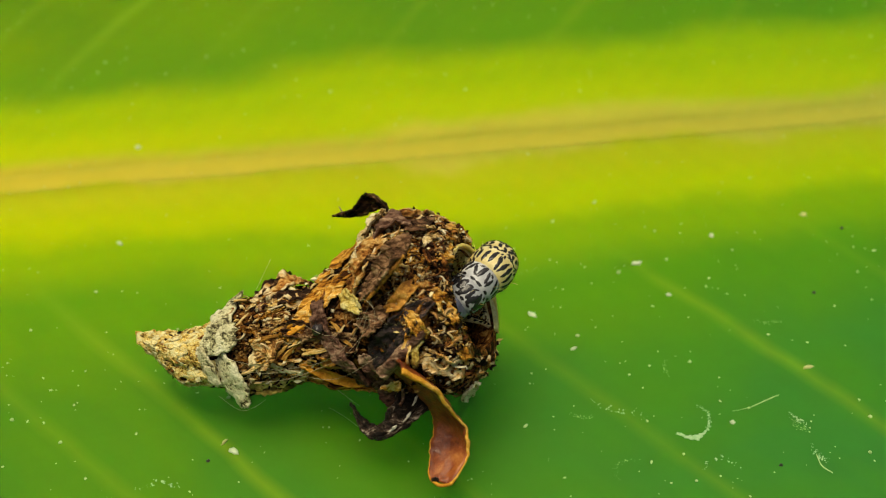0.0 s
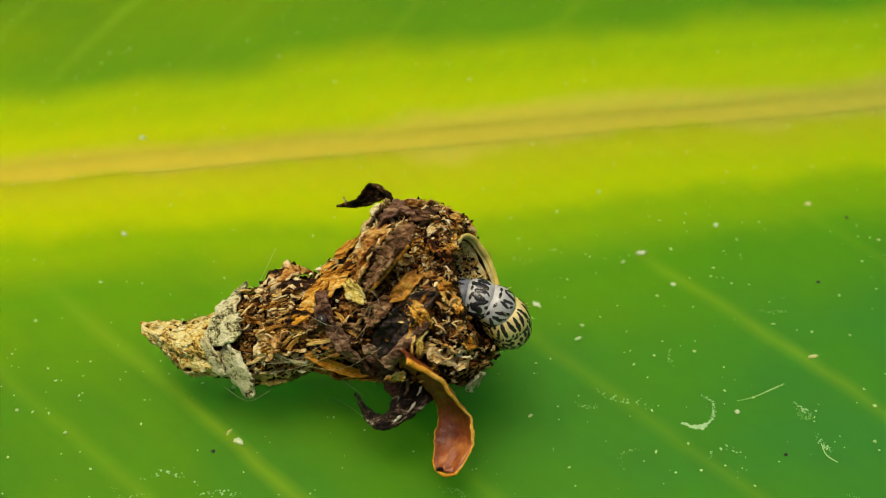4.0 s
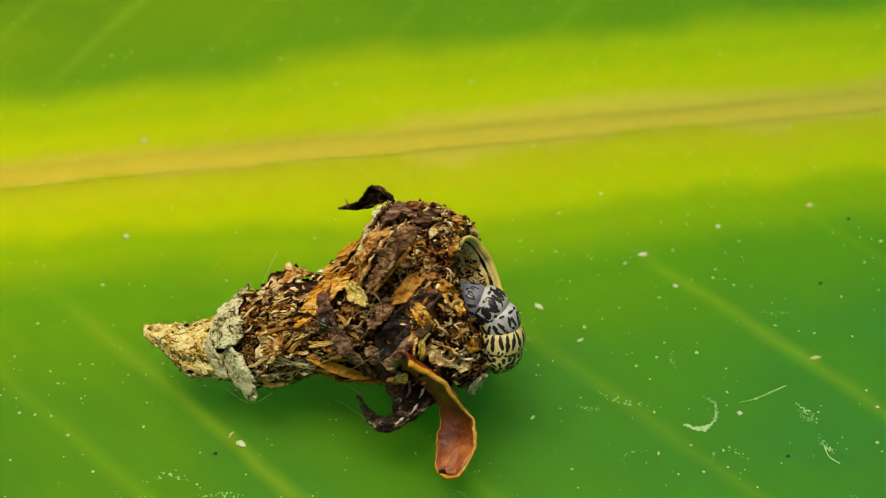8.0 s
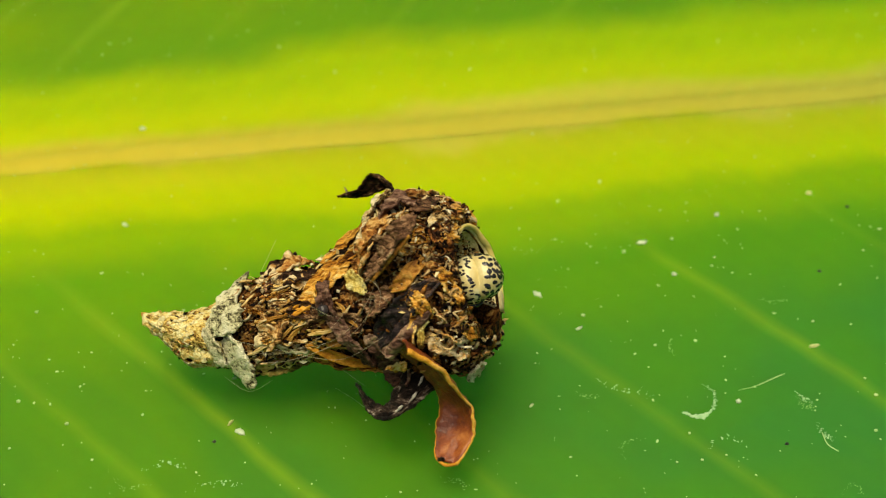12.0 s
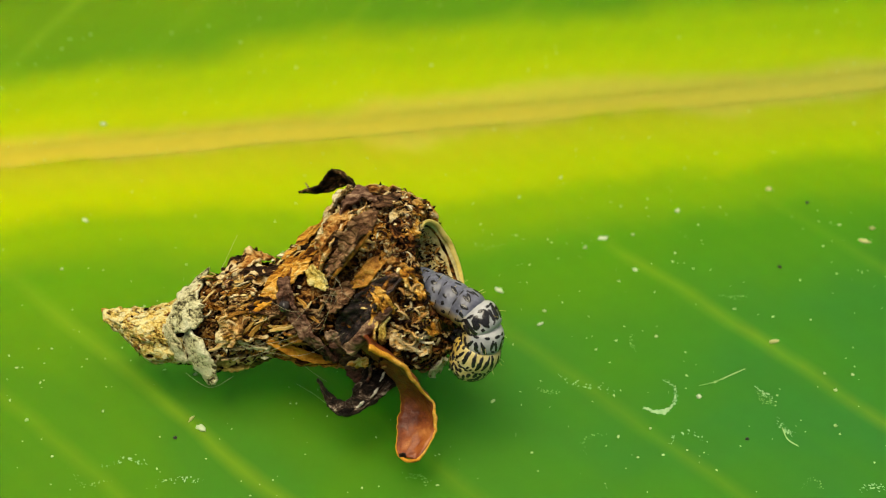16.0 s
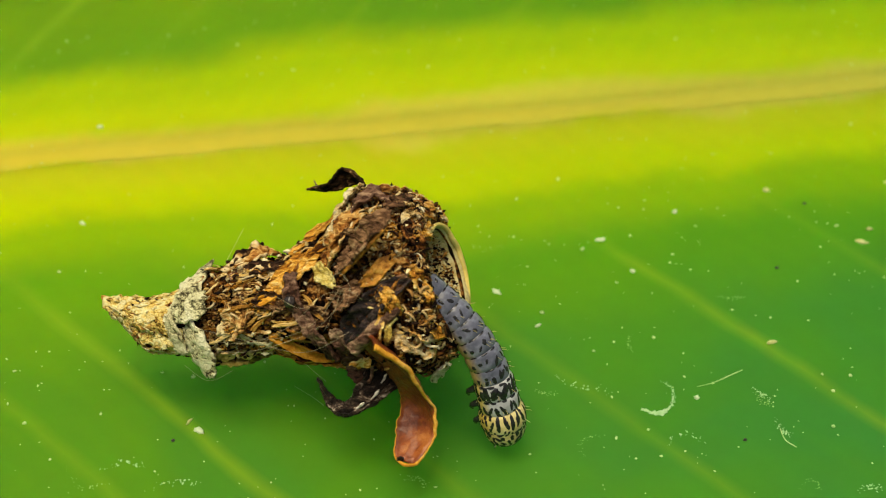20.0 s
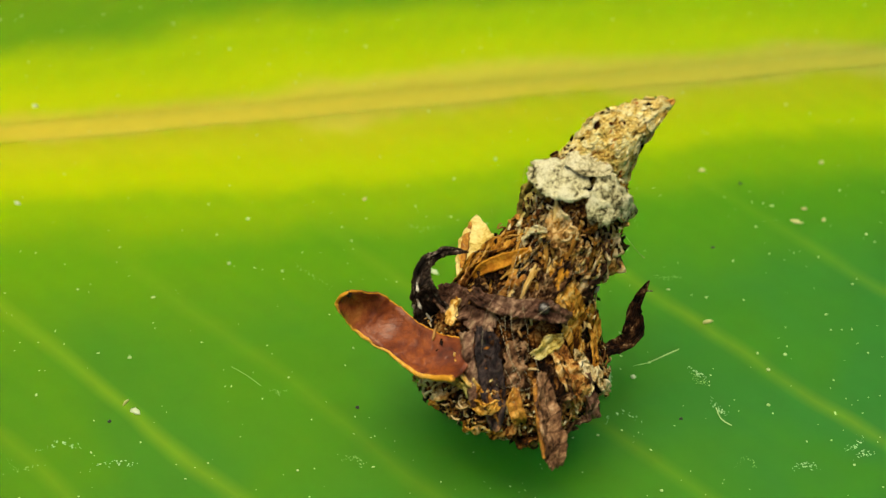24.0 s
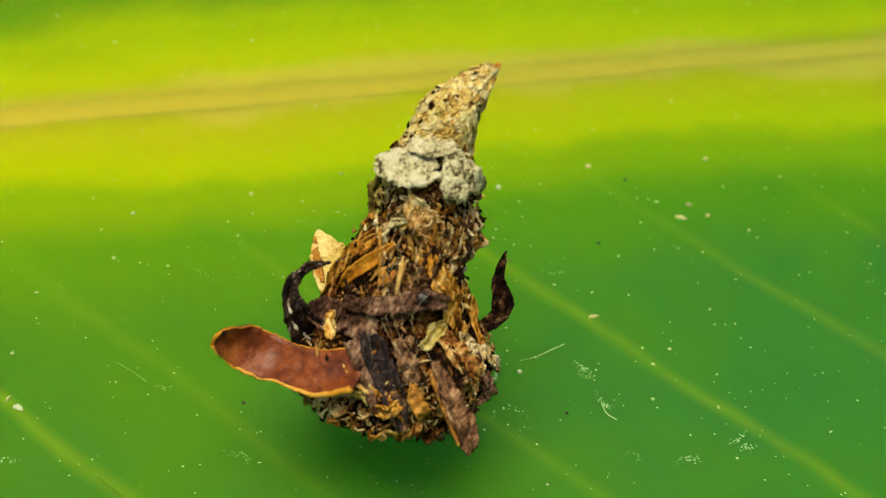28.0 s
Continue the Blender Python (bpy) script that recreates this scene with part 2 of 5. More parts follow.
M_TAUPE = debris("taupe_leaf", [(0.28, (0.024, 0.012, 0.007)), (0.42, (0.14, 0.068, 0.034)), (0.57, (0.35, 0.195, 0.10)), (0.74, (0.62, 0.42, 0.25))], 1500, 0.55, (1, 1, 0.4), 0.08, 0.5, 0.00025, cracks=0.6, punch=1.9)
M_TAN = debris("tan_leaf", [(0.28, (0.028, 0.011, 0.004)), (0.40, (0.29, 0.135, 0.036)), (0.52, (0.66, 0.40, 0.135)), (0.68, (0.90, 0.74, 0.40))], 1400, 0.55, (1, 1, 0.6), 0.08, 0.6, 0.0003, cracks=0.6, punch=1.9)
M_OLIVE = debris("olive_husk", [(0.28, (0.035, 0.030, 0.008)), (0.42, (0.25, 0.18, 0.035)), (0.56, (0.56, 0.44, 0.11)), (0.72, (0.80, 0.68, 0.28))], 1900, 0.7, (1, 1, 0.4), 0.12, 0.5, 0.00014, punch=1.4)
M_MUSTARD = debris("mustard_husk", [(0.26, (0.15, 0.075, 0.012)), (0.38, (0.42, 0.28, 0.05)), (0.52, (0.68, 0.54, 0.14)), (0.70, (0.86, 0.76, 0.34))], 1900, 0.5, relief=0.00025, punch=1.9)
M_LICHENB = debris("cream_lichen", [(0.32, (0.08, 0.07, 0.035)), (0.41, (0.42, 0.37, 0.20)), (0.52, (0.70, 0.64, 0.38)), (0.66, (0.88, 0.84, 0.60))], 2300, 0.85, vary=0.2, relief=0.00018, cracks=0.4, punch=1.6)
M_SHRED = debris("silvery_shred", [(0.30, (0.05, 0.04, 0.035)), (0.44, (0.34, 0.30, 0.24)), (0.60, (0.66, 0.62, 0.52))], 2200, 0.4, spec=0.4, relief=0.00006)
M_KNOB = debris("black_knob", [(0.3, (0.006, 0.005, 0.005)), (0.7, (0.035, 0.028, 0.026))], 2000, 0.18, spec=0.6, relief=0.00004)


def grain_material(name, stops, rough):
    """Grains or fibres, each of its own shade."""
    m, nt, b = nodes_of(name, rough, 0.1)
    g = nt.nodes.new("ShaderNodeNewGeometry").outputs["Random Per Island"]
    c = ramp(nt, g, stops)
    f = noise_node(nt, coords(nt), 6000, 3)
    nt.links.new(mixed(nt, calc(nt, "MULTIPLY", f, 0.6), c, mixed(nt, 1.0, c, (0.35, 0.32, 0.3), "MULTIPLY")), b.inputs["Base Color"])
    return m


M_GRAIN = grain_material("grains", [(0.0, DARK), (0.42, (0.014, 0.006, 0.003)), (0.52, (0.10, 0.034, 0.008)), (0.62, (0.34, 0.13, 0.026)), (0.74, (0.60, 0.35, 0.09)), (0.86, (0.82, 0.66, 0.28)), (1.0, (0.90, 0.84, 0.56))], 0.8)
M_CURL = grain_material("curls", [(0.0, (0.016, 0.007, 0.003)), (0.28, (0.055, 0.020, 0.007)), (0.46, (0.28, 0.115, 0.030)), (0.68, (0.50, 0.28, 0.09)), (0.87, (0.68, 0.50, 0.24)), (1.0, (0.86, 0.77, 0.52))], 0.6)


def thread_material():
    m, nt, b = nodes_of("silk_thread", 0.35, 0.5)
    f = noise_node(nt, coords(nt), 3000, 3)
    nt.links.new(ramp(nt, f, [(0.3, (0.34, 0.27, 0.15)), (0.7, (0.62, 0.54, 0.36))]), b.inputs["Base Color"])
    return m


M_THREAD = thread_material()


def skin(name, stops, scale, rough=0.35, belly=None):
    m, nt, b = nodes_of(name, rough, 0.5)
    v = coords(nt)
    f = noise_node(nt, v, scale, 4, 0.55, 0.3)
    fine = noise_node(nt, v, scale * 6, 2)
    c = ramp(nt, calc(nt, "ADD", calc(nt, "MULTIPLY", f, 0.8), calc(nt, "MULTIPLY", fine, 0.2)), stops)
    if belly:
        # yellowish along the underside
        sep = nt.nodes.new("ShaderNodeSeparateXYZ")
        nt.links.new(v, sep.inputs[0])
        low = calc(nt, "MULTIPLY", calc(nt, "SUBTRACT", calc(nt, "MULTIPLY", f, 0.0004), sep.outputs[0]), 3200.0)
        c = mixed(nt, calc(nt, "MINIMUM", 1.0, calc(nt, "MAXIMUM", 0.0, low)), c, belly)
    nt.links.new(c, b.inputs["Base Color"])
    b.inputs["Subsurface Weight"].default_value = 0.06
    b.inputs["Subsurface Radius"].default_value = (0.0006, 0.0005, 0.0004)
    b.inputs["Subsurface Scale"].default_value = 0.5
    bumped(nt, b, fine, 0.35, 0.00004)
    return m


M_HEAD = skin("head_shell", [(0.3, (0.45, 0.34, 0.11)), (0.5, (0.64, 0.54, 0.24)), (0.72, (0.78, 0.72, 0.44))], 1400, 0.42, (0.56, 0.38, 0.08))
M_THORAX = skin("thorax_skin", [(0.3, (0.20, 0.21, 0.24)), (0.5, (0.42, 0.43, 0.45)), (0.72, (0.68, 0.68, 0.66))], 900, 0.4, (0.54, 0.39, 0.11))
M_BODY = skin("body_skin", [(0.30, (0.036, 0.040, 0.062)), (0.46, (0.11, 0.118, 0.168)), (0.62, (0.27, 0.285, 0.36))], 1300, 0.42, (0.42, 0.29, 0.11))
M_BLACK = skin("black_marking", [(0.3, (0.006, 0.006, 0.008)), (0.7, (0.03, 0.028, 0.03))], 2500, 0.22)


def speck_material(name, a, c, rough=0.5):
    m, nt, b = nodes_of(name, rough, 0.4)
    f = noise_node(nt, coords(nt), 4000, 3)
    nt.links.new(ramp(nt, f, [(0.3, a), (0.7, c)]), b.inputs["Base Color"])
    return m


M_FLECK = speck_material("pale_fleck", (0.24, 0.42, 0.12), (0.50, 0.62, 0.30))
M_WHITE = speck_material("white_film", (0.34, 0.48, 0.26), (0.66, 0.72, 0.50))
M_CREAM = speck_material("cream_fleck", (0.38, 0.42, 0.12), (0.60, 0.60, 0.30))
M_STRAND = speck_material("green_strand", (0.13, 0.32, 0.05), (0.28, 0.45, 0.14), 0.4)
M_DOT = speck_material("dark_speck", (0.01, 0.012, 0.01), (0.03, 0.03, 0.02))
M_FILMY = speck_material("whitish_film", (0.15, 0.36, 0.12), (0.38, 0.55, 0.30), 0.3)


# ---- building helpers (lengths in mm) ----
def mesh_of(name, bm, material, smooth=True):
    me = bpy.data.meshes.new(name)
    bmesh.ops.recalc_face_normals(bm, faces=bm.faces)
    for vert in bm.verts:
        vert.co *= MM
    bm.to_mesh(me)
    bm.free()
    me.materials.append(material)
    if smooth:
        me.polygons.foreach_set("use_smooth", [True] * len(me.polygons))
    return me


def part(name, bm, material, parent, label="", smooth=True):
    ob = new(name, mesh_of(name, bm, material, smooth))
    ob.parent = parent
    if label:
        tagged(ob, label)
    return ob


def mm_pose(x, y, z, rx=0, ry=0, rz=0):
    return pose(x * MM, y * MM, z * MM, rx, ry, rz)


def curve_at(pts, s):
    """A smooth curve through pts, s from 0 to 1."""
    n = len(pts) - 1
    k = min(int(s * n), n - 1)
    f = s * n - k
    p = [Vector(pts[max(0, min(n, k + i))]) for i in (-1, 0, 1, 2)]
    return 0.5 * (2 * p[1] + (p[2] - p[0]) * f + (2 * p[0] - 5 * p[1] + 4 * p[2] - p[3]) * f ** 2 + (3 * p[1] - p[0] - 3 * p[2] + p[3]) * f ** 3)


def value_at(vals, s):
    x = s * (len(vals) - 1)
    k = min(int(x), len(vals) - 2)
    return vals[k] + (vals[k + 1] - vals[k]) * (x - k)


def grid_shell(bm, top, thick):
    """A closed thin sheet from rows of points, thickened against each row's normals."""
    nu, nv = len(top), len(top[0])
    nor = [[None] * nv for _ in range(nu)]
    for i in range(nu):
        for j in range(nv):
            a = top[min(i + 1, nu - 1)][j] - top[max(i - 1, 0)][j]
            b = top[i][min(j + 1, nv - 1)] - top[i][max(j - 1, 0)]
            n = a.cross(b)
            nor[i][j] = n.normalized() if n.length > 1e-9 else Vector((0, 0, 1))
    hi = [[bm.verts.new(top[i][j] + nor[i][j] * thick / 2) for j in range(nv)] for i in range(nu)]
    lo = [[bm.verts.new(top[i][j] - nor[i][j] * thick / 2) for j in range(nv)] for i in range(nu)]
    for i in range(nu - 1):
        for j in range(nv - 1):
            bm.faces.new((hi[i][j], hi[i + 1][j], hi[i + 1][j + 1], hi[i][j + 1]))
            bm.faces.new((lo[i][j], lo[i][j + 1], lo[i + 1][j + 1], lo[i + 1][j]))
    for j in range(nv - 1):
        bm.faces.new((hi[0][j], hi[0][j + 1], lo[0][j + 1], lo[0][j]))
        bm.faces.new((hi[-1][j], lo[-1][j], lo[-1][j + 1], hi[-1][j + 1]))
    for i in range(nu - 1):
        bm.faces.new((hi[i][0], lo[i][0], lo[i + 1][0], hi[i + 1][0]))
        bm.faces.new((hi[i][-1], hi[i + 1][-1], lo[i + 1][-1], lo[i][-1]))


def ribbon(pts, widths, face, thick=0.09, cup=0.15, ragged=0.06, n=30, m=9, seed=0, twist=(0, 0), wrinkle=0.06):
    """A leaf strip along a curve, its broad side towards face. Returns the bmesh and its two edge lines."""
    rnd = random.Random(seed)
    bm, rows, edges = bmesh.new(), [], ([], [])
    off = rnd.random() * 50
    for i in range(n):
        s = i / (n - 1)
        c = curve_at(pts, s)
        t = (curve_at(pts, min(1, s + 0.02)) - curve_at(pts, max(0, s - 0.02))).normalized()
        f = Vector(face)
        f = (f - t * f.dot(t)).normalized()
        ang = radians(twist[0] + (twist[1] - twist[0]) * s)
        f = Matrix.Rotation(ang, 3, t) @ f
        side = t.cross(f)
        w = max(0.03, value_at(widths, s))
        row = []
        for j in range(m):
            q = 2 * j / (m - 1) - 1
            e = 1 + ragged * (1.6 * noise.noise((s * 9 + off, q * 3, 1.0)) + 1.4 * noise.noise((s * 31 + off, q * 2, 3.0)))
            wr = wrinkle * (noise.noise((s * 7 + off, q * 2.0, 5.0)) + 0.6 * noise.noise((s * 19 + off, q * 4.0, 8.0)))
            p = c + side * (q * w / 2 * e) + f * (cup * w * (q * q - 0.4) + wr)
            row.append(p)
        rows.append(row)
        edges[0].append(row[0].copy())
        edges[1].append(row[-1].copy())
    grid_shell(bm, rows, thick)
    return bm, edges


def sheet(pts, widths, faces, thick=0.08, cup=0.18, ragged=0.2, n=34, m=11, seed=0, pleat=0.10, crimp=0.10):
    """A dry crumpled scrap along a curve: lengthwise pleats, cross wrinkles, torn edges and ends."""
    off = seed * 7.31
    size = sum((Vector(b) - Vector(a)).length for a, b in zip(pts, pts[1:]))
    faces = [Vector(f) for f in faces] * (2 if len(faces) == 1 else 1)
    bm, rows = bmesh.new(), []
    for i in range(n):
        s = i / (n - 1)
        c = curve_at(pts, s)
        t = (curve_at(pts, min(1, s + 0.02)) - curve_at(pts, max(0, s - 0.02))).normalized()
        f = curve_at(faces, s)
        f = (f - t * f.dot(t)).normalized()
        side = t.cross(f)
        w = max(0.03, value_at(widths, s))
        row = []
        for j in range(m):
            q = 2 * j / (m - 1) - 1
            u, v = s * size, q * w / 2
            e = 1 + ragged * (1.4 * noise.noise((u * 2.6 + off, 4.0 if q < 0 else 9.0, 1.0)) + 1.3 * noise.noise((u * 8.0 + off, 14.0 if q < 0 else 19.0, 3.0))) * abs(q)
            end = max(0.0, 1 - min(s, 1 - s) * 7) * (1 if s > 0.5 else -1)
            tear = end * w * 0.35 * (noise.noise((q * 2.5 + off, s, 2.0)) + 0.6 * noise.noise((q * 7.0 + off, s, 6.0)))
            h = cup * w * (q * q - 0.35)
            h += pleat * (0.32 - abs(noise.noise((v * 4.2 + off, u * 0.7, 5.0)))) * 1.6
            h += crimp * (1.1 * noise.noise((u * 2.4 + off, v * 2.0, 8.0)) + 0.7 * noise.noise((u * 6.5, v * 5.0 + off, 11.0)))
            h += 0.55 * crimp * (0.3 - abs(noise.noise((u * 7.0 + v * 3.0 + off, v * 9.0, 17.0)))) + 0.35 * pleat * noise.noise((u * 4.0, v * 16.0 + off, 21.0))
            h += 0.22 * w * max(0.0, abs(q) - 0.55) * noise.noise((u * 3.2 + off, 25.0 if q < 0 else 31.0, 13.0)) * 2.0
            row.append(c + side * (v * e) + f * h + t * tear)
        rows.append(row)
    grid_shell(bm, rows, thick)
    return bm


def tube(bm, pts, radii, sides=6, n=None, closed_ends=True):
    """A round cord through pts."""
    n = n or max(4, len(pts) * 4)
    rings, prev = [], None
    for i in range(n):
        s = i / (n - 1)
        c = curve_at(pts, s)
        t = (curve_at(pts, min(1, s + 0.02)) - curve_at(pts, max(0, s - 0.02))).normalized()
        a = prev - t * prev.dot(t) if prev is not None else t.orthogonal()
        a.normalize()
        prev = a
        b = t.cross(a)
        r = value_at(radii, s)
        rings.append([bm.verts.new(c + (a * math.cos(2 * math.pi * k / sides) + b * math.sin(2 * math.pi * k / sides)) * r) for k in range(sides)])
    for u, v in zip(rings, rings[1:]):
        for k in range(sides):
            bm.faces.new((u[k], u[(k + 1) % sides], v[(k + 1) % sides], v[k]))
    if closed_ends:
        bm.faces.new(rings[0][::-1])
        bm.faces.new(rings[-1])


def thing(name, label, category, group="", m=None):
    ob = new(name)
    ob.empty_display_size = 0.001
    tagged(ob, label, category, group)
    if m is not None:
        ob.matrix_world = m
    return ob


# ---- the leaf ----
LEAF_TURN = 8.1
LEAF_AT = (0.0, 6.0)


def leaf_height(x, y):
    """Height of the blade (mm) over the flat, x along the midrib and y across it."""
    rib = 0.16 * math.exp(-(y / 1.0) ** 2) - 0.12 * math.exp(-((y + 2.4) / 1.5) ** 2) - 0.10 * math.exp(-((y - 2.2) / 1.5) ** 2)
    far = max(0.0, abs(y) - 20.0)
    return rib - 0.0022 * far * far - 0.0004 * max(0.0, abs(x) - 60.0) ** 2 + 0.05 * noise.noise((x * 0.12, y * 0.12, 0.3)) * min(1.0, max(0.0, (y + 4) / 4))


def leaf_xy(x, y):
    """Leaf coordinates of a spot given in the plan (mm)."""
    a = radians(-LEAF_TURN)
    dx, dy = x - LEAF_AT[0], y - LEAF_AT[1]
    return dx * math.cos(a) - dy * math.sin(a), dx * math.sin(a) + dy * math.cos(a)


def build_leaf():
    leaf = thing("banana_leaf", "large glossy green leaf with a yellow midrib under the bag", "leaf", m=mm_pose(LEAF_AT[0], LEAF_AT[1], 0, 0, 0, LEAF_TURN))
    xs = [-330 + i * 15 for i in range(20)] + [i * 1.0 for i in range(-30, 41)] + [55 + i * 15 for i in range(20)]
    ys = [-125 + i * 5 for i in range(20)] + [-25 + i * 0.5 for i in range(101)] + [30 + i * 5 for i in range(20)]
    bm = bmesh.new()
    rows = []
    for x in xs:
        # the outline narrows to a point at both ends; the middle keeps its even grid
        half = 125 * math.sqrt(max(0.0004, 1 - ((x - 5) / 340) ** 2))
        rows.append([Vector((x, yy, leaf_height(x, yy) - 0.15)) for yy in (max(-half, min(half, y)) if half < 60 else y * (1 if abs(y) <= 25 else (25 + (abs(y) - 25) * (half - 25) / 100) / abs(y)) for y in ys)])
    grid_shell(bm, rows, 0.3)
    part("blade", bm, M_LEAF, leaf)
    # low midrib swelling, all but flush with the blade
    bm = bmesh.new()
    ribs = []
    for x in xs[1:-1]:
        sway = 0.10 * noise.noise((x * 0.3, 3.0, 1.0))
        ribs.append([Vector((x, 0.1 + sway + 0.55 * q / 6, leaf_height(x, 0.1 + sway + 0.55 * q / 6) + 0.022 * math.cos(math.pi / 2 * q / 6) ** 2 - 0.026)) for q in range(-6, 7)])
    grid_shell(bm, ribs, 0.05)
    part("midrib", bm, M_MIDRIB, leaf, "tan-yellow midrib")
    # low side veins, leaving the midrib at 54 degrees
    for half in (-1, 1):
        for run, k in SIDE_VEINS:
            pts = []
            for i in range(24):
                y = 5.0 + i * 1.9
                x = (run + y * math.cos(radians(54))) / math.sin(radians(54))
                pts.append((x, half * y, leaf_height(x, half * y) - 0.075))
            bm, _ = ribbon(pts, [0.12, 0.42 * k, 0.5 * k, 0.5 * k, 0.42 * k], (0, 0, 1), 0.10, -0.10, 0.03, n=60, m=7, seed=int(run * 10) + 400, wrinkle=0.0)
            part("side_vein", bm, M_LEAF, leaf)
    return leaf


build_leaf()


# ---- the bag: a hollow felted cone dressed with plant scraps ----
# its own axes: z from the mouth to the tip, x to the side of the red petal, y to the front
CASE_Z = (-0.4, 0.2, 0.9, 1.9, 3.0, 4.0, 5.6, 7.0, 8.0, 8.9, 10.0, 10.8, 11.2)
CASE_R = (1.62, 1.94, 2.33, 2.57, 2.30, 1.72, 1.26, 1.24, 1.22, 0.92, 0.68, 0.34, 0.14)
CASE_Y = (0.60, 0.65, 0.70, 0.60, 0.42, 0.30, 0.22, 0.27, 0.36, 0.36, 0.22, 0.10, 0.10)
CASE_X = (0.10, 0.15, 0.15, -0.10, -0.20, 0.15, 0.36, 0.45, 0.60, 0.70, 0.58, 0.14, -0.10)
CASE_FLAT = (1.0, 1.0, 1.0, 1.0, 1.0, 1.02, 1.0, 0.83, 0.63, 0.67, 0.9, 1.0, 1.0)


def case_point(z, phi, lift=0.0):
    r = float(np.interp(z, CASE_Z, CASE_R)) + lift
    a = radians(phi)
    lump = 0.16 * noise.noise((math.cos(a) * 1.3, math.sin(a) * 1.3, z * 0.9)) + 0.10 * noise.noise((math.cos(a) * 3, math.sin(a) * 3, z * 2.2))
    return Vector((float(np.interp(z, CASE_Z, CASE_X)) + (r + lump) * math.cos(a), float(np.interp(z, CASE_Z, CASE_Y)) + (r + lump) * math.sin(a) * float(np.interp(z, CASE_Z, CASE_FLAT)), z))


def lip(phi):
    """The mouth is cut slantwise: its front edge lies further back."""
    return 0.29 + 0.28 * math.sin(radians(phi)) - 0.20 * math.cos(radians(phi))


def case_normal(z, phi):
    du = case_point(z, phi + 6) - case_point(z, phi - 6)
    dv = case_point(min(11.1, z + 0.25), phi) - case_point(z - 0.25, phi)
    return du.cross(dv).normalized()


def flake(bm, length, width, taper, curl, thick, seed, nu=4, nv=3, oval=False):
    """A bent ragged scrap lying in the xy plane, long in y."""
    rnd = random.Random(seed)
    rows = []
    power = rnd.choice((1.5, 2, 3))
    lean = rnd.uniform(-0.25, 0.25)
    for i in range(nu):
        u = i / (nu - 1) * 2 - 1
        row = []
        w = width * (math.sqrt(max(0.05, 1 - u * u)) if oval else 1 - taper * abs(u) ** power) * rnd.uniform(0.84, 1.12)
        shift = (lean * u * u + rnd.uniform(-0.08, 0.08)) * width
        for j in range(nv):
            v = j / (nv - 1) * 2 - 1
            jag = rnd.uniform(-0.16, 0.10) * length * (1 if i else -1) * (0.3 if oval else 1) if i in (0, nu - 1) else 0
            row.append(Vector((v * w / 2 + shift, u * length / 2 + jag, curl * length * (u * u) * 0.5 + 0.18 * width * v * v + rnd.uniform(-0.06, 0.06) * width)))
        rows.append(row)
    grid_shell(bm, rows, thick)


def seat(z, phi, lift, spin, tilt=0.0):
    """The pose of a scrap lying on the bag; spin 0 lies along the axis."""
    n = case_normal(z, phi)
    up = Vector((0, 0, 1))
    y = (up - n * up.dot(n)).normalized()
    x = y.cross(n)
    m = Matrix((x, y, n)).transposed().to_4x4()
    return Matrix.Translation(case_point(z, phi, lift) * MM) @ m @ pose(0, 0, 0, tilt, 0, spin)


def scrap(name, case, material, z, phi, length, width, spin=0.0, lift=0.08, tilt=0.0, curl=0.15, taper=0.4, thick=0.09, seed=1, label="", nu=7, nv=5, oval=False):
    bm = bmesh.new()
    flake(bm, length, width, taper, curl, thick, seed, nu, nv, oval)
    ob = part(name, bm, material, case, label, False)
    ob.matrix_local = seat(z, phi, lift, spin, tilt)
    return ob


def curled_fibres(verts, faces, rnd, count, top, lengths, widths, twist):
    """Adds bent flat fibres lying on the bag between the mouth and the height top."""
    for i in range(count):
        phi = rnd.uniform(0, 360)
        z = rnd.uniform(lip(phi) + 0.1, top) if i % 3 else lip(phi) + rnd.uniform(0.1, min(3.2, top))
        if 18 < phi < (112 if z < 3.6 else 98) and 1.3 < z < 5.2 and i % 5:
            continue
        m = seat(z, phi, rnd.uniform(0.0, 0.34), rnd.gauss(14, 55), rnd.uniform(-20, 20))
        ln, w = rnd.uniform(*lengths), rnd.uniform(*widths)
        turn = rnd.uniform(-twist, twist)
        k = len(verts)
        x = y = 0.0
        for u in range(8):
            ww = w * (0.4 if u in (0, 7) else rnd.uniform(0.7, 1.2))
            d = turn * (u / 7 - 0.5)
            dx, dy = math.sin(d), math.cos(d)
            up = 0.14 * ln * math.sin(u / 7 * math.pi) + rnd.uniform(0, 0.03)
            for s, h in ((-ww, 0), (0, w * 1.1), (ww, 0)):
                verts.append(tuple(m @ (Vector((x + s * dy, y - s * dx - ln / 3, h + up)) * MM)))
            x, y = x + dx * ln / 7, y + dy * ln / 7
        for u in range(7):
            p = k + 3 * u
            for q in (0, 1):
                faces.append((p + q, p + q + 1, p + q + 4, p + q + 3))
            faces.append((p + 2, p, p + 3, p + 5))


def crumb(verts, faces, rnd, c, s):
    """Adds a small angular grain at c."""
    q = Euler((rnd.uniform(0, 6), rnd.uniform(0, 6), rnd.uniform(0, 6))).to_matrix()
    st = (s * rnd.uniform(0.6, 2.6), s, s * rnd.uniform(0.5, 1.0))
    k = len(verts)
    for ax in range(3):
        for sg in (1, -1):
            v = Vector((0, 0, 0))
            v[ax] = sg * st[ax]
            verts.append(tuple((c + q @ v) * MM))
    for a in (0, 1):
        for b in (2, 3):
            for d in (4, 5):
                faces.append((k + a, k + b, k + d))


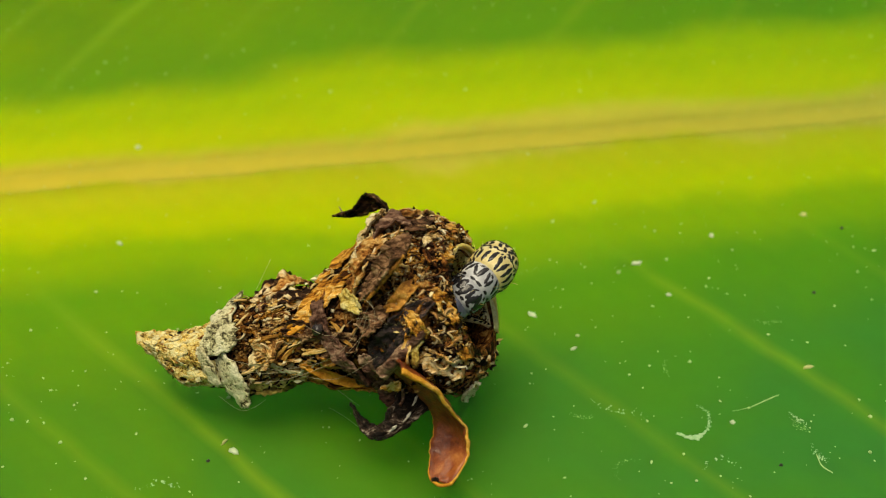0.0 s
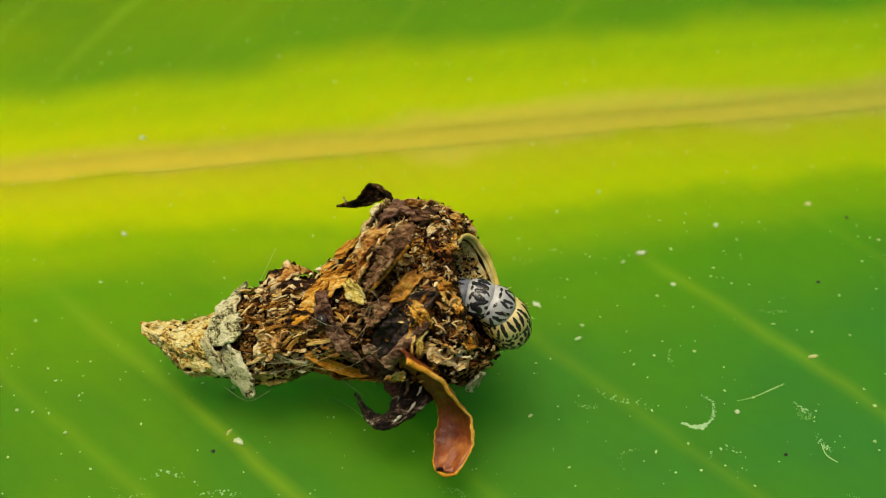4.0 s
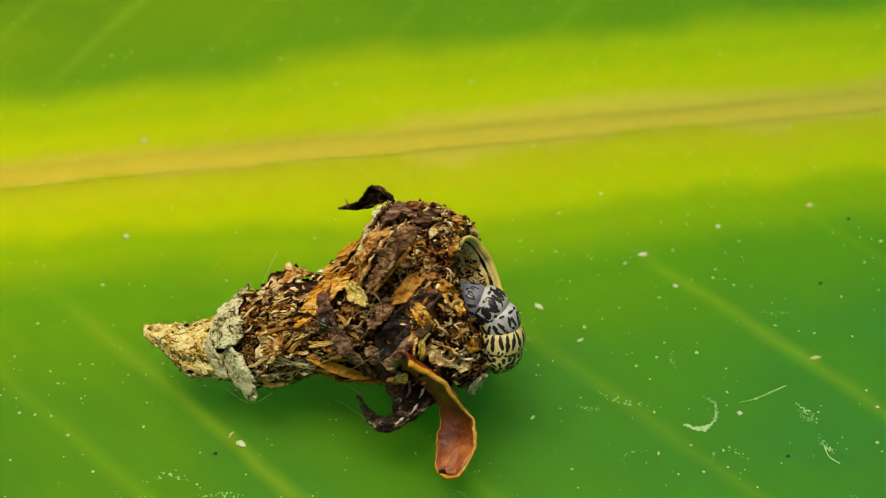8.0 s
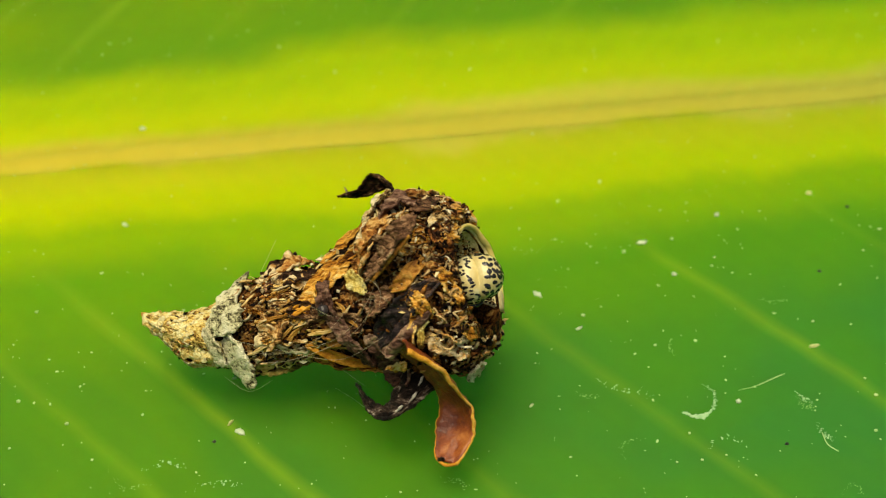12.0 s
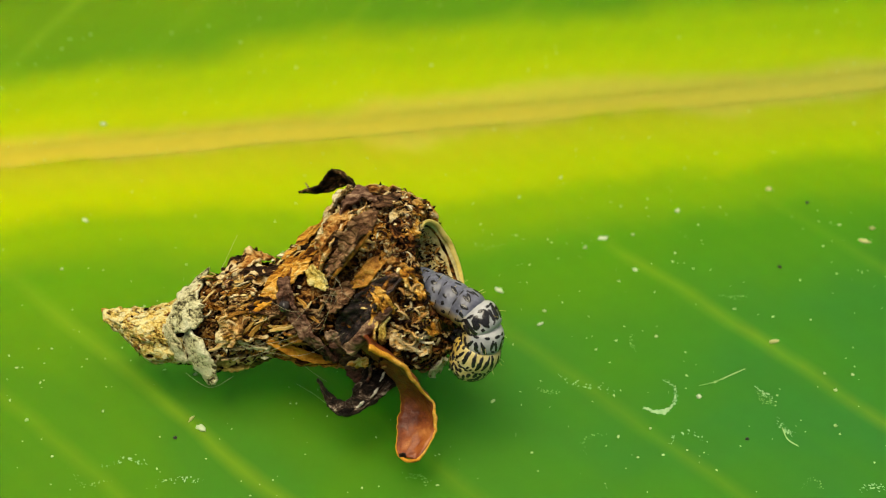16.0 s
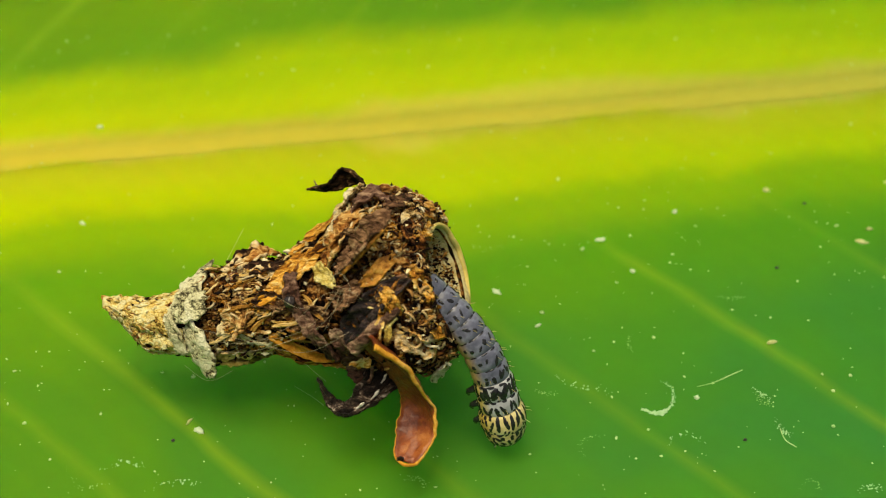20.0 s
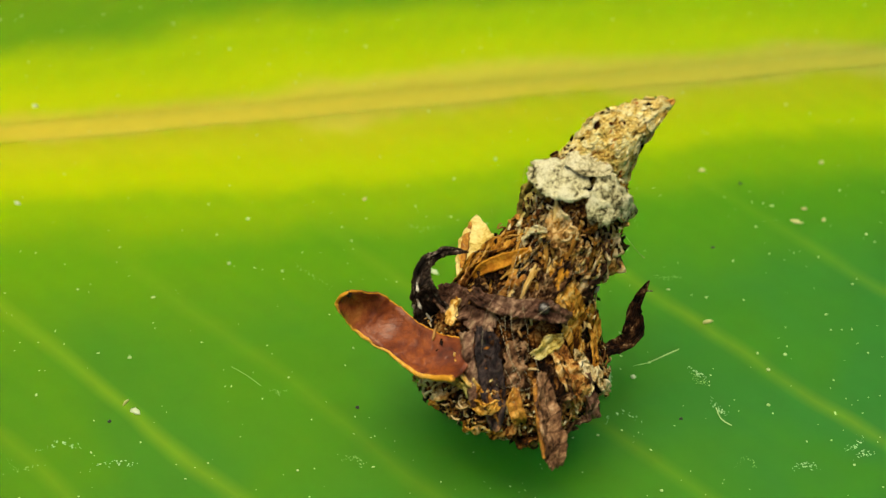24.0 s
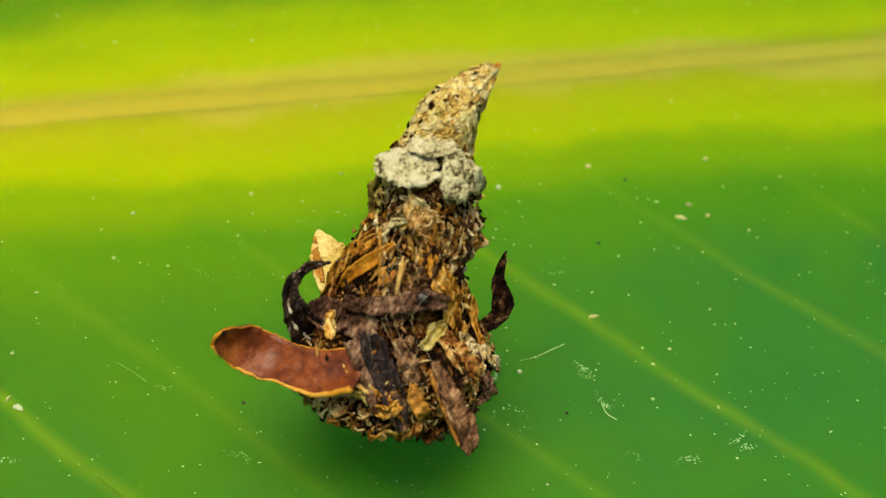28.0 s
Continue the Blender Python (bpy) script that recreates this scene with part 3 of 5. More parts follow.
def build_case():
    case = thing("bagworm_case", "cone-shaped bag of dry brown plant scraps standing on a leaf", "insect case")
    # felted tube with an open mouth
    bm = bmesh.new()
    nu, nk = 170, 130
    outer, inner = [], []
    for i in range(nu + 1):
        ro, ri = [], []
        for k in range(nk):
            phi = 360 * k / nk
            a = radians(phi)
            z = lip(phi) + (11.15 - lip(phi)) * i / nu
            q = Vector((math.cos(a) * 1.9, math.sin(a) * 1.9, z))
            # sharp folds, coarse and fine, running aslant
            s = Vector((q.x + 0.35 * z, q.y - 0.2 * z, q.z * 0.55))
            fold = 0.42 * (0.35 - abs(noise.noise(s * 1.5))) + 0.24 * (0.3 - abs(noise.noise(s * 3.4 + Vector((7, 1, 3))))) + 0.08 * noise.noise(q * 7.0)
            d = Vector((math.cos(a), math.sin(a), 0))
            ro.append(bm.verts.new(case_point(z, phi) + d * fold * max(0.0, min(1.0, (9.2 - z) * 0.5 + 0.15))))
            r = max(0.05, float(np.interp(z, CASE_Z, CASE_R)) - 0.45)
            ri.append(bm.verts.new((float(np.interp(z, CASE_Z, CASE_X)) + r * math.cos(a), float(np.interp(z, CASE_Z, CASE_Y)) + r * math.sin(a) * float(np.interp(z, CASE_Z, CASE_FLAT)), min(z, 10.6))))
        outer.append(ro)
        inner.append(ri)
    for i in range(nu):
        for k in range(nk):
            q = (k + 1) % nk
            bm.faces.new((outer[i][k], outer[i][q], outer[i + 1][q], outer[i + 1][k]))
            bm.faces.new((inner[i][k], inner[i + 1][k], inner[i + 1][q], inner[i][q]))
    for k in range(nk):
        q = (k + 1) % nk
        bm.faces.new((outer[0][k], inner[0][k], inner[0][q], outer[0][q]))
    bm.faces.new(outer[-1])
    bm.faces.new(inner[-1][::-1])
    part("felt_tube", bm, M_CORE, case, "crumpled brown felted tube")

    # straw-coloured sleeve over the tip
    bm = bmesh.new()
    rings = []
    for i in range(40):
        z = 8.15 + 3.1 * i / 39
        ring = []
        for k in range(44):
            phi = 360 * k / 44
            a = radians(phi)
            rag = 0.16 * noise.noise((math.cos(a) * 4, math.sin(a) * 4, 9.0)) if i == 0 else 0.0
            p = case_point(min(z, 11.15) + rag, phi, 0.05 + 0.13 * noise.noise((math.cos(a) * 5, math.sin(a) * 5, z * 3.0)) * min(1.0, 11.5 - z))
            ring.append(bm.verts.new(p + Vector((0, 0, max(0.0, z - 11.15)))))
        rings.append(ring)
    for u, v in zip(rings, rings[1:]):
        for k in range(44):
            j = (k + 1) % 44
            bm.faces.new((u[k], u[j], v[j], v[k]))
    bm.faces.new(rings[-1])
    part("tip_sleeve", bm, M_TIP, case, "straw-yellow felted tip")

    # pale silk flap along the back of the mouth
    bm = bmesh.new()
    rows = []
    for k in range(40):
        phi = 150 + 155 * k / 39
        a = radians(phi)
        fade = math.sin(math.pi * k / 39) ** 0.5
        row = []
        for q, dr in ((1.3, -1.25), (0.95, -1.0), (0.6, -0.75), (0.3, -0.5), (0.05, -0.28), (-0.12, -0.14)):
            z = lip(phi) + q * (0.5 + 0.5 * fade)
            r = float(np.interp(max(z, 0.2), CASE_Z, CASE_R)) - 0.12 + dr + 0.06 * noise.noise((math.cos(a) * 3, math.sin(a) * 3, q))
            row.append(Vector((0.12 + r * math.cos(a), 0.62 + r * math.sin(a), z)))
        rows.append(row)
    grid_shell(bm, rows, 0.13)
    collar = part("collar", bm, M_SILK, case, "pale yellow silk flap along the mouth")
    bm = bmesh.new()
    tube(bm, [r[-1] for r in rows], [0.03, 0.09, 0.12, 0.10, 0.03], 8, 60)
    part("hem", bm, M_HEM, collar, "smooth yellow silk hem")

    # the large scraps that can be told apart
    bm, edges = ribbon([(1.6, 3.1, 2.5), (2.5, 2.32, 1.78), (3.6, 1.15, 1.38), (4.5, 1.0, 1.52), (5.42, 1.4, 1.90)], [1.5, 1.45, 1.25, 1.36, 1.28, 0.62],
                       (0.15, 1, 0.1), 0.10, 0.14, 0.05, n=40, m=11, seed=3, twist=(68, 0), wrinkle=0.09)
    petal = part("petal", bm, M_RED, case, "red-brown dried petal with an orange edge")
    for e, w in zip(edges, (0.085, 0.045)):
        bm = bmesh.new()
        tube(bm, [p + Vector((0, 0, 0.012 * noise.noise(p * 3.0))) for p in e], [w * 1.3, w, w * 0.7, w * 0.45, w * 0.8, w * 0.4, w * 0.7], 7, 60)
        part("petal_edge", bm, M_RIM, petal)
    bm = bmesh.new()
    tube(bm, [edges[0][-1], (edges[0][-1] + edges[1][-1]) / 2 + Vector((0.10, 0.06, 0.03)), edges[1][-1]], [0.05, 0.06, 0.05], 6, 14)
    part("petal_edge", bm, M_RIM, petal)
    bm = bmesh.new()
    bmesh.ops.create_icosphere(bm, subdivisions=2, radius=0.11, matrix=Matrix.Translation(edges[1][-1] * 0.75 + edges[0][-1] * 0.25))
    for v in bm.verts:
        v.co += v.normal * 0.07 * noise.noise(v.co * 8.0)
    part("petal_tip", bm, M_CLAW, petal, "blackened crusty petal tip")

    bm = sheet([(1.75, 0.9, 2.75), (2.35, 0.85, 2.35), (2.95, 0.95, 2.55), (3.52, 1.12, 3.15), (3.72, 0.92, 3.75), (3.35, 0.70, 4.22), (2.72, 0.56, 4.50)],
               [1.1, 1.30, 1.02, 0.64, 0.44, 0.26, 0.03], [(-0.5, 0.75, -0.25), (-0.45, 0.8, -0.3), (-0.2, 0.9, 0.1), (0.1, 0.9, 0.3)], 0.10, 0.30, 0.16, 60, 13, 4, 0.14, 0.10)
    hook = part("hooked_scrap", bm, M_CLAW, case, "black curled leaf hook with silvery streaks")
    # silvery streaks peeling along the hook's outer edge
    lane = [(2.55, 1.22, 2.10), (3.10, 1.30, 2.45), (3.62, 1.38, 3.00), (3.90, 1.20, 3.62), (3.62, 0.92, 4.15)]
    for k, (s0, s1, dx) in enumerate(((0.14, 0.24, -0.08), (0.30, 0.42, 0.0), (0.50, 0.60, -0.06))):
        pts = [curve_at(lane, s0 + (s1 - s0) * q / 3) + Vector((dx, 0.05 * (q % 2), -dx * 0.4)) for q in range(4)]
        part("shred", sheet(pts, [0.02, 0.07, 0.05, 0.02], [(0.1, 1, 0.1)], 0.04, 0.2, 0.5, 14, 5, 500 + k, 0.05, 0.10), M_SHRED, hook)
    bm = sheet([(-1.9, -0.35, 2.55), (-2.6, -0.55, 2.62), (-3.15, -0.85, 2.85), (-3.62, -1.35, 3.35), (-3.36, -1.85, 4.05), (-3.37, -2.1, 4.95)],
               [0.34, 0.42, 0.55, 0.72, 0.44, 0.04], [(0.5, 0.3, 0.8), (0.55, 0.15, 0.82), (0.7, 0.15, 0.6)], 0.08, 0.16, 0.14, 46, 11, 6, 0.08, 0.06)
    tip = part("curled_tip", bm, M_DARK, case, "dark curled leaf tip")
    bm = bmesh.new()
    tube(bm, [(-3.60, -2.06, 4.70), (-3.40, -2.05, 4.62), (-3.35, -2.05, 4.72)], [0.02, 0.035, 0.02], 5, 8)
    part("thorn", bm, M_CLAW, tip)

    # name, material, path of (height, angle, lift), widths, seed, label
    def dress(name, mat, nodes, widths, seed, label="", cup=0.18, ragged=0.20, pleat=0.16, crimp=0.15, thick=0.06, n=44, m=17):
        pts = [case_point(*q) for q in nodes]
        faces = [case_normal(q[0], q[1]) for q in nodes]
        return part(name, sheet(pts, widths, faces, thick, cup, ragged, n, m, seed, pleat, crimp), mat, case, label)

    D = dress
    D("orange_blade", M_BLADE, [(5.75, 92, 0.20), (5.3, 103, 0.32), (4.5, 120, 0.34), (3.6, 132, 0.22)], [0.25, 0.62, 0.72, 0.30], 71, "fibrous orange straw blade", 0.15, 0.14, 0.16, 0.05)
    D("orange_blade", M_BLADE, [(4.95, 140, 0.20), (4.2, 158, 0.30), (3.3, 150, 0.24)], [0.22, 0.60, 0.26], 72, "", 0.15, 0.14, 0.16, 0.05)
    D("orange_blade", M_BLADE, [(6.0, 24, 0.08), (5.1, 12, 0.26), (4.0, -4, 0.38), (3.1, -14, 0.30)], [0.22, 0.60, 0.66, 0.35], 73, "", 0.22, 0.12, 0.16, 0.05)
    D("orange_blade", M_BLADE, [(5.5, 112, 0.12), (4.9, 122, 0.24), (4.2, 138, 0.22)], [0.15, 0.36, 0.14], 74, "", 0.15, 0.2, 0.14, 0.05)
    D("orange_blade", M_BLADE, [(5.2, 150, 0.10), (4.3, 172, 0.20), (3.4, -178, 0.16)], [0.18, 0.44, 0.25], 75, "", 0.15, 0.16, 0.14, 0.05)
    D("brown_leaf", M_SIENNA, [(3.85, 110, 0.16), (3.2, 118, 0.36), (2.5, 135, 0.26)], [0.40, 0.80, 0.42], 76, "russet folded leaf scrap", 0.3)
    bm = sheet([(-0.40, 3.15, 3.25), (-0.78, 3.55, 2.75), (-1.25, 4.05, 2.2), (-1.62, 4.35, 1.75), (-1.88, 4.42, 1.35)], [0.25, 0.68, 0.80, 0.66, 0.42], [(-0.45, 0.85, 0.5), (-0.5, 0.75, 0.6)], 0.09, 0.30, 0.12, 44, 13, 7, 0.10, 0.08)
    strip = part("purple_strip", bm, M_TAUPE, case, "purple-brown folded leaf strip with a pale edge")
    bm = sheet([(-0.25, 3.40, 3.12), (-0.62, 3.86, 2.6), (-1.05, 4.32, 2.05), (-1.42, 4.58, 1.55)], [0.06, 0.13, 0.14, 0.06], [(0.2, 0.9, 0.4)], 0.07, -0.3, 0.25, 34, 5, 78, 0.03, 0.05)
    part("strip_edge", bm, M_AMBER, strip)
    D("dark_tongue", M_TAUPE, [(1.85, 142, 0.30), (1.45, 143, 0.52), (1.1, 166, 0.40)], [0.14, 0.62, 0.10], 79, "grey-brown three-cornered leaf scrap", 0.1, 0.1, 0.04, 0.05)
    D("cream_patch", M_CREAMY, [(2.6, 160, 0.12), (2.4, 150, 0.20), (2.15, 136, 0.14)], [0.16, 0.34, 0.16], 80, "cream torn husk patch", 0.2, 0.3)
    D("brown_leaf", M_SIENNA, [(2.6, 172, 0.16), (1.9, 163, 0.34), (1.4, -172, 0.28)], [0.30, 0.48, 0.36], 81, "", 0.35)
    D("cream_patch", M_CREAMY, [(1.9, 172, 0.14), (1.7, -178, 0.22), (1.45, -172, 0.16)], [0.12, 0.26, 0.16], 82, "", 0.3, 0.3)
    D("cream_patch", M_CREAMY, [(1.3, 133, 0.16), (1.08, 141, 0.26), (0.98, 156, 0.20)], [0.18, 0.38, 0.16], 83, "", 0.2, 0.3)
    D("cream_plate", M_MUSTARD, [(4.05, 116, 0.26), (3.85, 104, 0.36), (3.6, 96, 0.38), (3.4, 88, 0.26)], [0.26, 0.50, 0.40, 0.12], 84, "mustard-cream torn husk", 0.2, 0.38, 0.09, 0.12)
    D("amber_leaf", M_AMBER, [(2.5, 86, 0.26), (2.15, 90, 0.40), (1.8, 98, 0.38), (1.45, 105, 0.22)], [0.16, 0.44, 0.46, 0.18], 85, "amber translucent leaf scrap", 0.2, 0.14, 0.08, 0.08)
    D("amber_leaf", M_AMBER, [(2.0, 71, 0.18), (1.7, 79, 0.36), (1.2, 92, 0.20)], [0.18, 0.46, 0.20], 86, "", 0.3)
    D("yellow_sliver", M_MUSTARD, [(2.25, 54, 0.26), (1.9, 63, 0.36), (1.4, 73, 0.28)], [0.08, 0.36, 0.14], 87, "bright yellow folded husk sliver", 0.35, 0.14, 0.03, 0.05)
    D("gold_curl", M_BLADE, [(1.98, 84, 0.28), (1.7, 79, 0.42), (1.55, 68, 0.28)], [0.18, 0.44, 0.22], 88, "", 0.4)
    D("gold_curl", M_BLADE, [(2.32, 44, 0.30), (2.2, 54, 0.52), (2.05, 64, 0.50), (1.9, 72, 0.30)], [0.12, 0.30, 0.26, 0.10], 122, "", 0.4, 0.24, 0.10, 0.10)
    D("gold_curl", M_MUSTARD, [(2.02, 48, 0.36), (1.88, 55, 0.52), (1.80, 62, 0.40)], [0.10, 0.22, 0.08], 123, "", 0.4, 0.3, 0.08, 0.10)
    # the broad slate leaf beside the petal and its border
    bm = sheet([(1.50, 2.22, 3.35), (1.12, 2.74, 2.85), (0.72, 3.13, 2.35), (0.30, 3.42, 1.75), (-0.05, 3.55, 1.10)], [0.46, 0.72, 0.76, 0.60, 0.20], [(0.45, 0.72, 0.5), (0.25, 0.85, 0.45)], 0.07, 0.30, 0.16, 44, 13, 23, 0.14, 0.12)
    part("slate_leaf", bm, M_SLATE, case, "slate-grey drooping leaf strip")
    bm = sheet([(1.98, 2.5, 3.1), (1.62, 2.95, 2.58), (1.18, 3.25, 2.02), (0.85, 3.42, 1.45)], [0.40, 0.32, 0.30, 0.14], [(0.6, 0.8, 0.3)], 0.09, -0.3, 0.16, 30, 7, 61, 0.04, 0.08)
    part("border_strip", bm, M_PURPLE, case, "mauve-brown rolled leaf border")
    D("dark_fold", M_DARK, [(6.6, 100, 0.10), (5.9, 95, 0.30), (5.1, 88, 0.36), (4.4, 80, 0.22)], [0.24, 0.46, 0.50, 0.26], 89, "dark glossy rolled leaf", 0.35, 0.2)
    D("dark_fold", M_DARK, [(5.5, 72, 0.08), (4.6, 70, 0.22), (3.7, 68, 0.16)], [0.5, 0.8, 0.5], 90, "", 0.3, 0.3, 0.14)
    D("dark_fold", M_DARK, [(3.5, 80, 0.06), (3.0, 60, 0.16), (3.0, 38, 0.10)], [0.4, 0.7, 0.5], 91, "", 0.2, 0.25, 0.14)
    D("brown_leaf", M_SIENNA, [(7.1, 150, 0.08), (6.6, 150, 0.30), (6.0, 160, 0.42), (5.5, 176, 0.34)], [0.30, 0.70, 0.66, 0.14], 92, "", 0.25, 0.25)
    D("dark_fold", M_DARK, [(7.0, 158, 0.26), (6.5, 168, 0.48), (6.0, 178, 0.62)], [0.40, 0.66, 0.10], 93, "", 0.2, 0.3)
    D("taupe_strip", M_TAUPE, [(6.95, 140, 0.14), (6.0, 134, 0.30), (5.0, 129, 0.20)], [0.22, 0.44, 0.24], 94, "taupe folded leaf strip", 0.3, 0.2)
    D("cream_patch", M_CREAMY, [(7.1, 124, 0.04), (6.5, 115, 0.16), (5.9, 111, 0.10)], [0.26, 0.40, 0.22], 95, "", 0.2, 0.35, 0.12, 0.14)
    D("tan_leaf", M_TAN, [(6.4, 96, 0.14), (6.8, 76, 0.30), (7.25, 56, 0.16)], [0.60, 0.86, 0.34], 96, "tan crumpled leaf scrap", 0.2, 0.3, 0.14, 0.14)
    D("straw_curve", M_STRAW, [(6.7, 66, 0.16), (6.35, 42, 0.22), (5.8, 36, 0.20), (5.3, 46, 0.14)], [0.08, 0.20, 0.18, 0.08], 97, "", 0.3)
    D("olive_husk", M_OLIVE, [(8.1, 2, 0.06), (7.5, -8, 0.30), (6.8, -14, 0.32), (5.9, -12, 0.12)], [0.26, 0.54, 0.50, 0.22], 98, "olive-yellow shaggy husk", 0.25, 0.4, 0.12, 0.16)
    D("olive_husk", M_OLIVE, [(7.7, 14, 0.04), (7.0, 6, 0.14), (6.2, 4, 0.08)], [0.2, 0.36, 0.2], 99, "", 0.25, 0.4, 0.12, 0.16)
    D("lower_edge", M_SIENNA, [(5.7, 4, 0.16), (4.4, -6, 0.28), (3.0, 6, 0.24), (2.4, 16, 0.12)], [0.20, 0.40, 0.46, 0.30], 101, "", 0.3, 0.16)
    D("gold_lump", M_BLADE, [(1.2, 102, 0.10), (0.90, 95, 0.26), (0.72, 86, 0.22), (0.6, 76, 0.12)], [0.18, 0.40, 0.34, 0.16], 102, "golden crumpled scrap at the mouth", 0.3, 0.35, 0.12, 0.2)
    D("gold_lump", M_BLADE, [(0.75, 64, 0.10), (0.55, 54, 0.22), (0.45, 44, 0.12)], [0.18, 0.32, 0.14], 103, "", 0.3, 0.35, 0.12, 0.16)
    D("brown_leaf", M_SIENNA, [(1.5, 137, 0.06), (1.0, 124, 0.20), (0.75, 112, 0.10)], [0.28, 0.55, 0.28], 104, "", 0.3, 0.35, 0.12, 0.2)
    D("brown_leaf", M_SIENNA, [(1.8, 104, 0.10), (1.4, 99, 0.26), (1.0, 92, 0.12)], [0.34, 0.60, 0.34], 105, "", 0.3, 0.35, 0.12, 0.2)
    D("brown_leaf", M_SIENNA, [(1.75, 56, 0.08), (1.2, 48, 0.24), (0.6, 40, 0.12)], [0.5, 0.8, 0.5], 106, "", 0.25, 0.35, 0.14, 0.2)
    # round the broad end, beside and under the purple strip
    D("brown_leaf", M_SIENNA, [(3.6, 114, 0.24), (3.15, 124, 0.44), (2.5, 136, 0.30)], [0.28, 0.60, 0.36], 107, "", 0.35)
    D("dark_leaf", M_PURPLE, [(3.25, 134, 0.32), (2.6, 142, 0.48), (2.0, 147, 0.44), (1.5, 146, 0.26)], [0.26, 0.54, 0.50, 0.24], 108, "dark brown glossy leaf scrap", 0.25, 0.14)
    D("dark_leaf", M_DARK, [(3.3, 106, 0.20), (2.75, 112, 0.34), (2.1, 116, 0.24)], [0.32, 0.74, 0.44], 109, "", 0.2, 0.16)
    D("cream_husk", M_CREAMY, [(3.7, 128, 0.26), (3.3, 142, 0.44), (2.9, 154, 0.52), (2.6, 164, 0.54)], [0.20, 0.46, 0.40, 0.12], 110, "cream ragged husk", 0.3, 0.5, 0.06, 0.12)
    D("cream_husk", M_CREAMY, [(1.5, 142, 0.34), (1.25, 146, 0.42), (1.0, 150, 0.36)], [0.2, 0.22, 0.08], 111, "", 0.3, 0.4)
    D("taupe_strip", M_TAUPE, [(3.5, 76, 0.24), (3.05, 78, 0.42), (2.55, 86, 0.30)], [0.44, 0.60, 0.36], 112, "", 0.3, 0.3, 0.1, 0.16)
    D("purple_square", M_PURPLE, [(3.15, 30, 0.30), (3.4, 43, 0.42), (3.6, 56, 0.34)], [0.56, 0.68, 0.46], 113, "mauve-grey square bark scrap", 0.05, 0.16, 0.06, 0.10)
    D("tan_leaf", M_BLADE, [(3.3, 20, 0.40), (3.0, 21, 0.46), (2.7, 28, 0.36)], [0.30, 0.36, 0.22], 114, "", 0.2, 0.2)
    D("orange_blade", M_BLADE, [(5.9, 80, 0.20), (5.55, 96, 0.34), (5.0, 120, 0.36), (4.5, 136, 0.22)], [0.24, 0.52, 0.56, 0.30], 115, "", 0.2, 0.16, 0.12, 0.06)
    D("brown_leaf", M_SIENNA, [(6.2, 139, 0.16), (5.7, 128, 0.28), (5.15, 116, 0.16)], [0.24, 0.46, 0.22], 116, "", 0.25, 0.25)
    D("amber_leaf", M_AMBER, [(5.3, 60, 0.10), (4.95, 56, 0.22), (4.6, 54, 0.12)], [0.24, 0.46, 0.24], 117, "", 0.2, 0.3)
    bm = sheet([case_point(5.8, 50, 0.24), case_point(5.1, 32, 0.32), case_point(4.4, 16, 0.32), case_point(3.8, 4, 0.24)], [0.10, 0.40, 0.36, 0.12], [(0.35, 0.9, 0.35)], 0.06, 0.30, 0.08, 40, 13, 124, 0.05, 0.04)
    part("orange_blade", bm, M_RIM, case)
    D("orange_blade", M_RIM, [(6.1, 90, 0.24), (5.75, 95, 0.42), (5.3, 101, 0.34)], [0.08, 0.30, 0.36], 125, "", 0.3, 0.14, 0.10, 0.06)
    D("spike", M_AMBER, [(6.2, 2, 0.04), (5.8, -14, 0.16), (5.45, -24, 0.24)], [0.24, 0.18, 0.03], 118, "", 0.2)
    # bark band laid across, with its knob, and the hook's flat root
    bm = sheet([(2.15, 1.35, 3.75), (1.7, 2.05, 4.05), (1.15, 2.32, 4.35), (0.45, 2.42, 4.70), (0.0, 2.40, 4.80), (-0.48, 2.30, 4.78)], [0.34, 0.48, 0.52, 0.56, 0.54, 0.30], [(0.5, 0.8, 0.5), (0.1, 0.9, 0.5), (-0.3, 0.9, 0.45)], 0.12, 0.10, 0.18, 48, 13, 8, 0.14, 0.12)
    band = part("bark_band", bm, M_PURPLE, case, "dark bark band with a round knob")
    bm = bmesh.new()
    bmesh.ops.create_icosphere(bm, subdivisions=3, radius=0.19, matrix=Matrix.Translation((0.36, 2.50, 4.86)))
    for v in bm.verts:
        v.co += v.normal * 0.05 * noise.noise(v.co * 9.0)
    part("knob", bm, M_KNOB, band, "shiny black knob")
    bm = sheet([(1.85, 1.55, 3.45), (2.15, 1.25, 3.2), (2.55, 0.95, 3.05), (2.95, 0.85, 3.0)], [0.70, 0.95, 0.90, 0.5], [(0.5, 0.75, 0.4)], 0.09, 0.2, 0.16, 26, 11, 119, 0.14, 0.12)
    part("hook_root", bm, M_PURPLE, case, "wrinkled grey-brown leaf root of the hook")
    # pale husk standing up behind the hook
    bm = sheet([(1.75, -0.4, 3.0), (1.75, -1.8, 3.05), (1.78, -3.2, 3.15), (1.84, -4.85, 3.12)], [1.0, 1.25, 1.10, 0.04], [(0.4, -0.05, 0.9)], 0.06, 0.16, 0.08, 34, 13, 12, 0.05, 0.06)
    husk = part("yellow_husk", bm, M_YELLOW, case, "bright pale yellow husk")
    bm = sheet([(2.15, -1.4, 2.95), (2.20, -2.7, 3.02), (2.02, -4.3, 3.08)], [0.10, 0.34, 0.06], [(0.6, 0, 0.8)], 0.05, -0.3, 0.15, 20, 7, 120, 0.03, 0.05)
    part("folded_edge", bm, M_AMBER, husk)

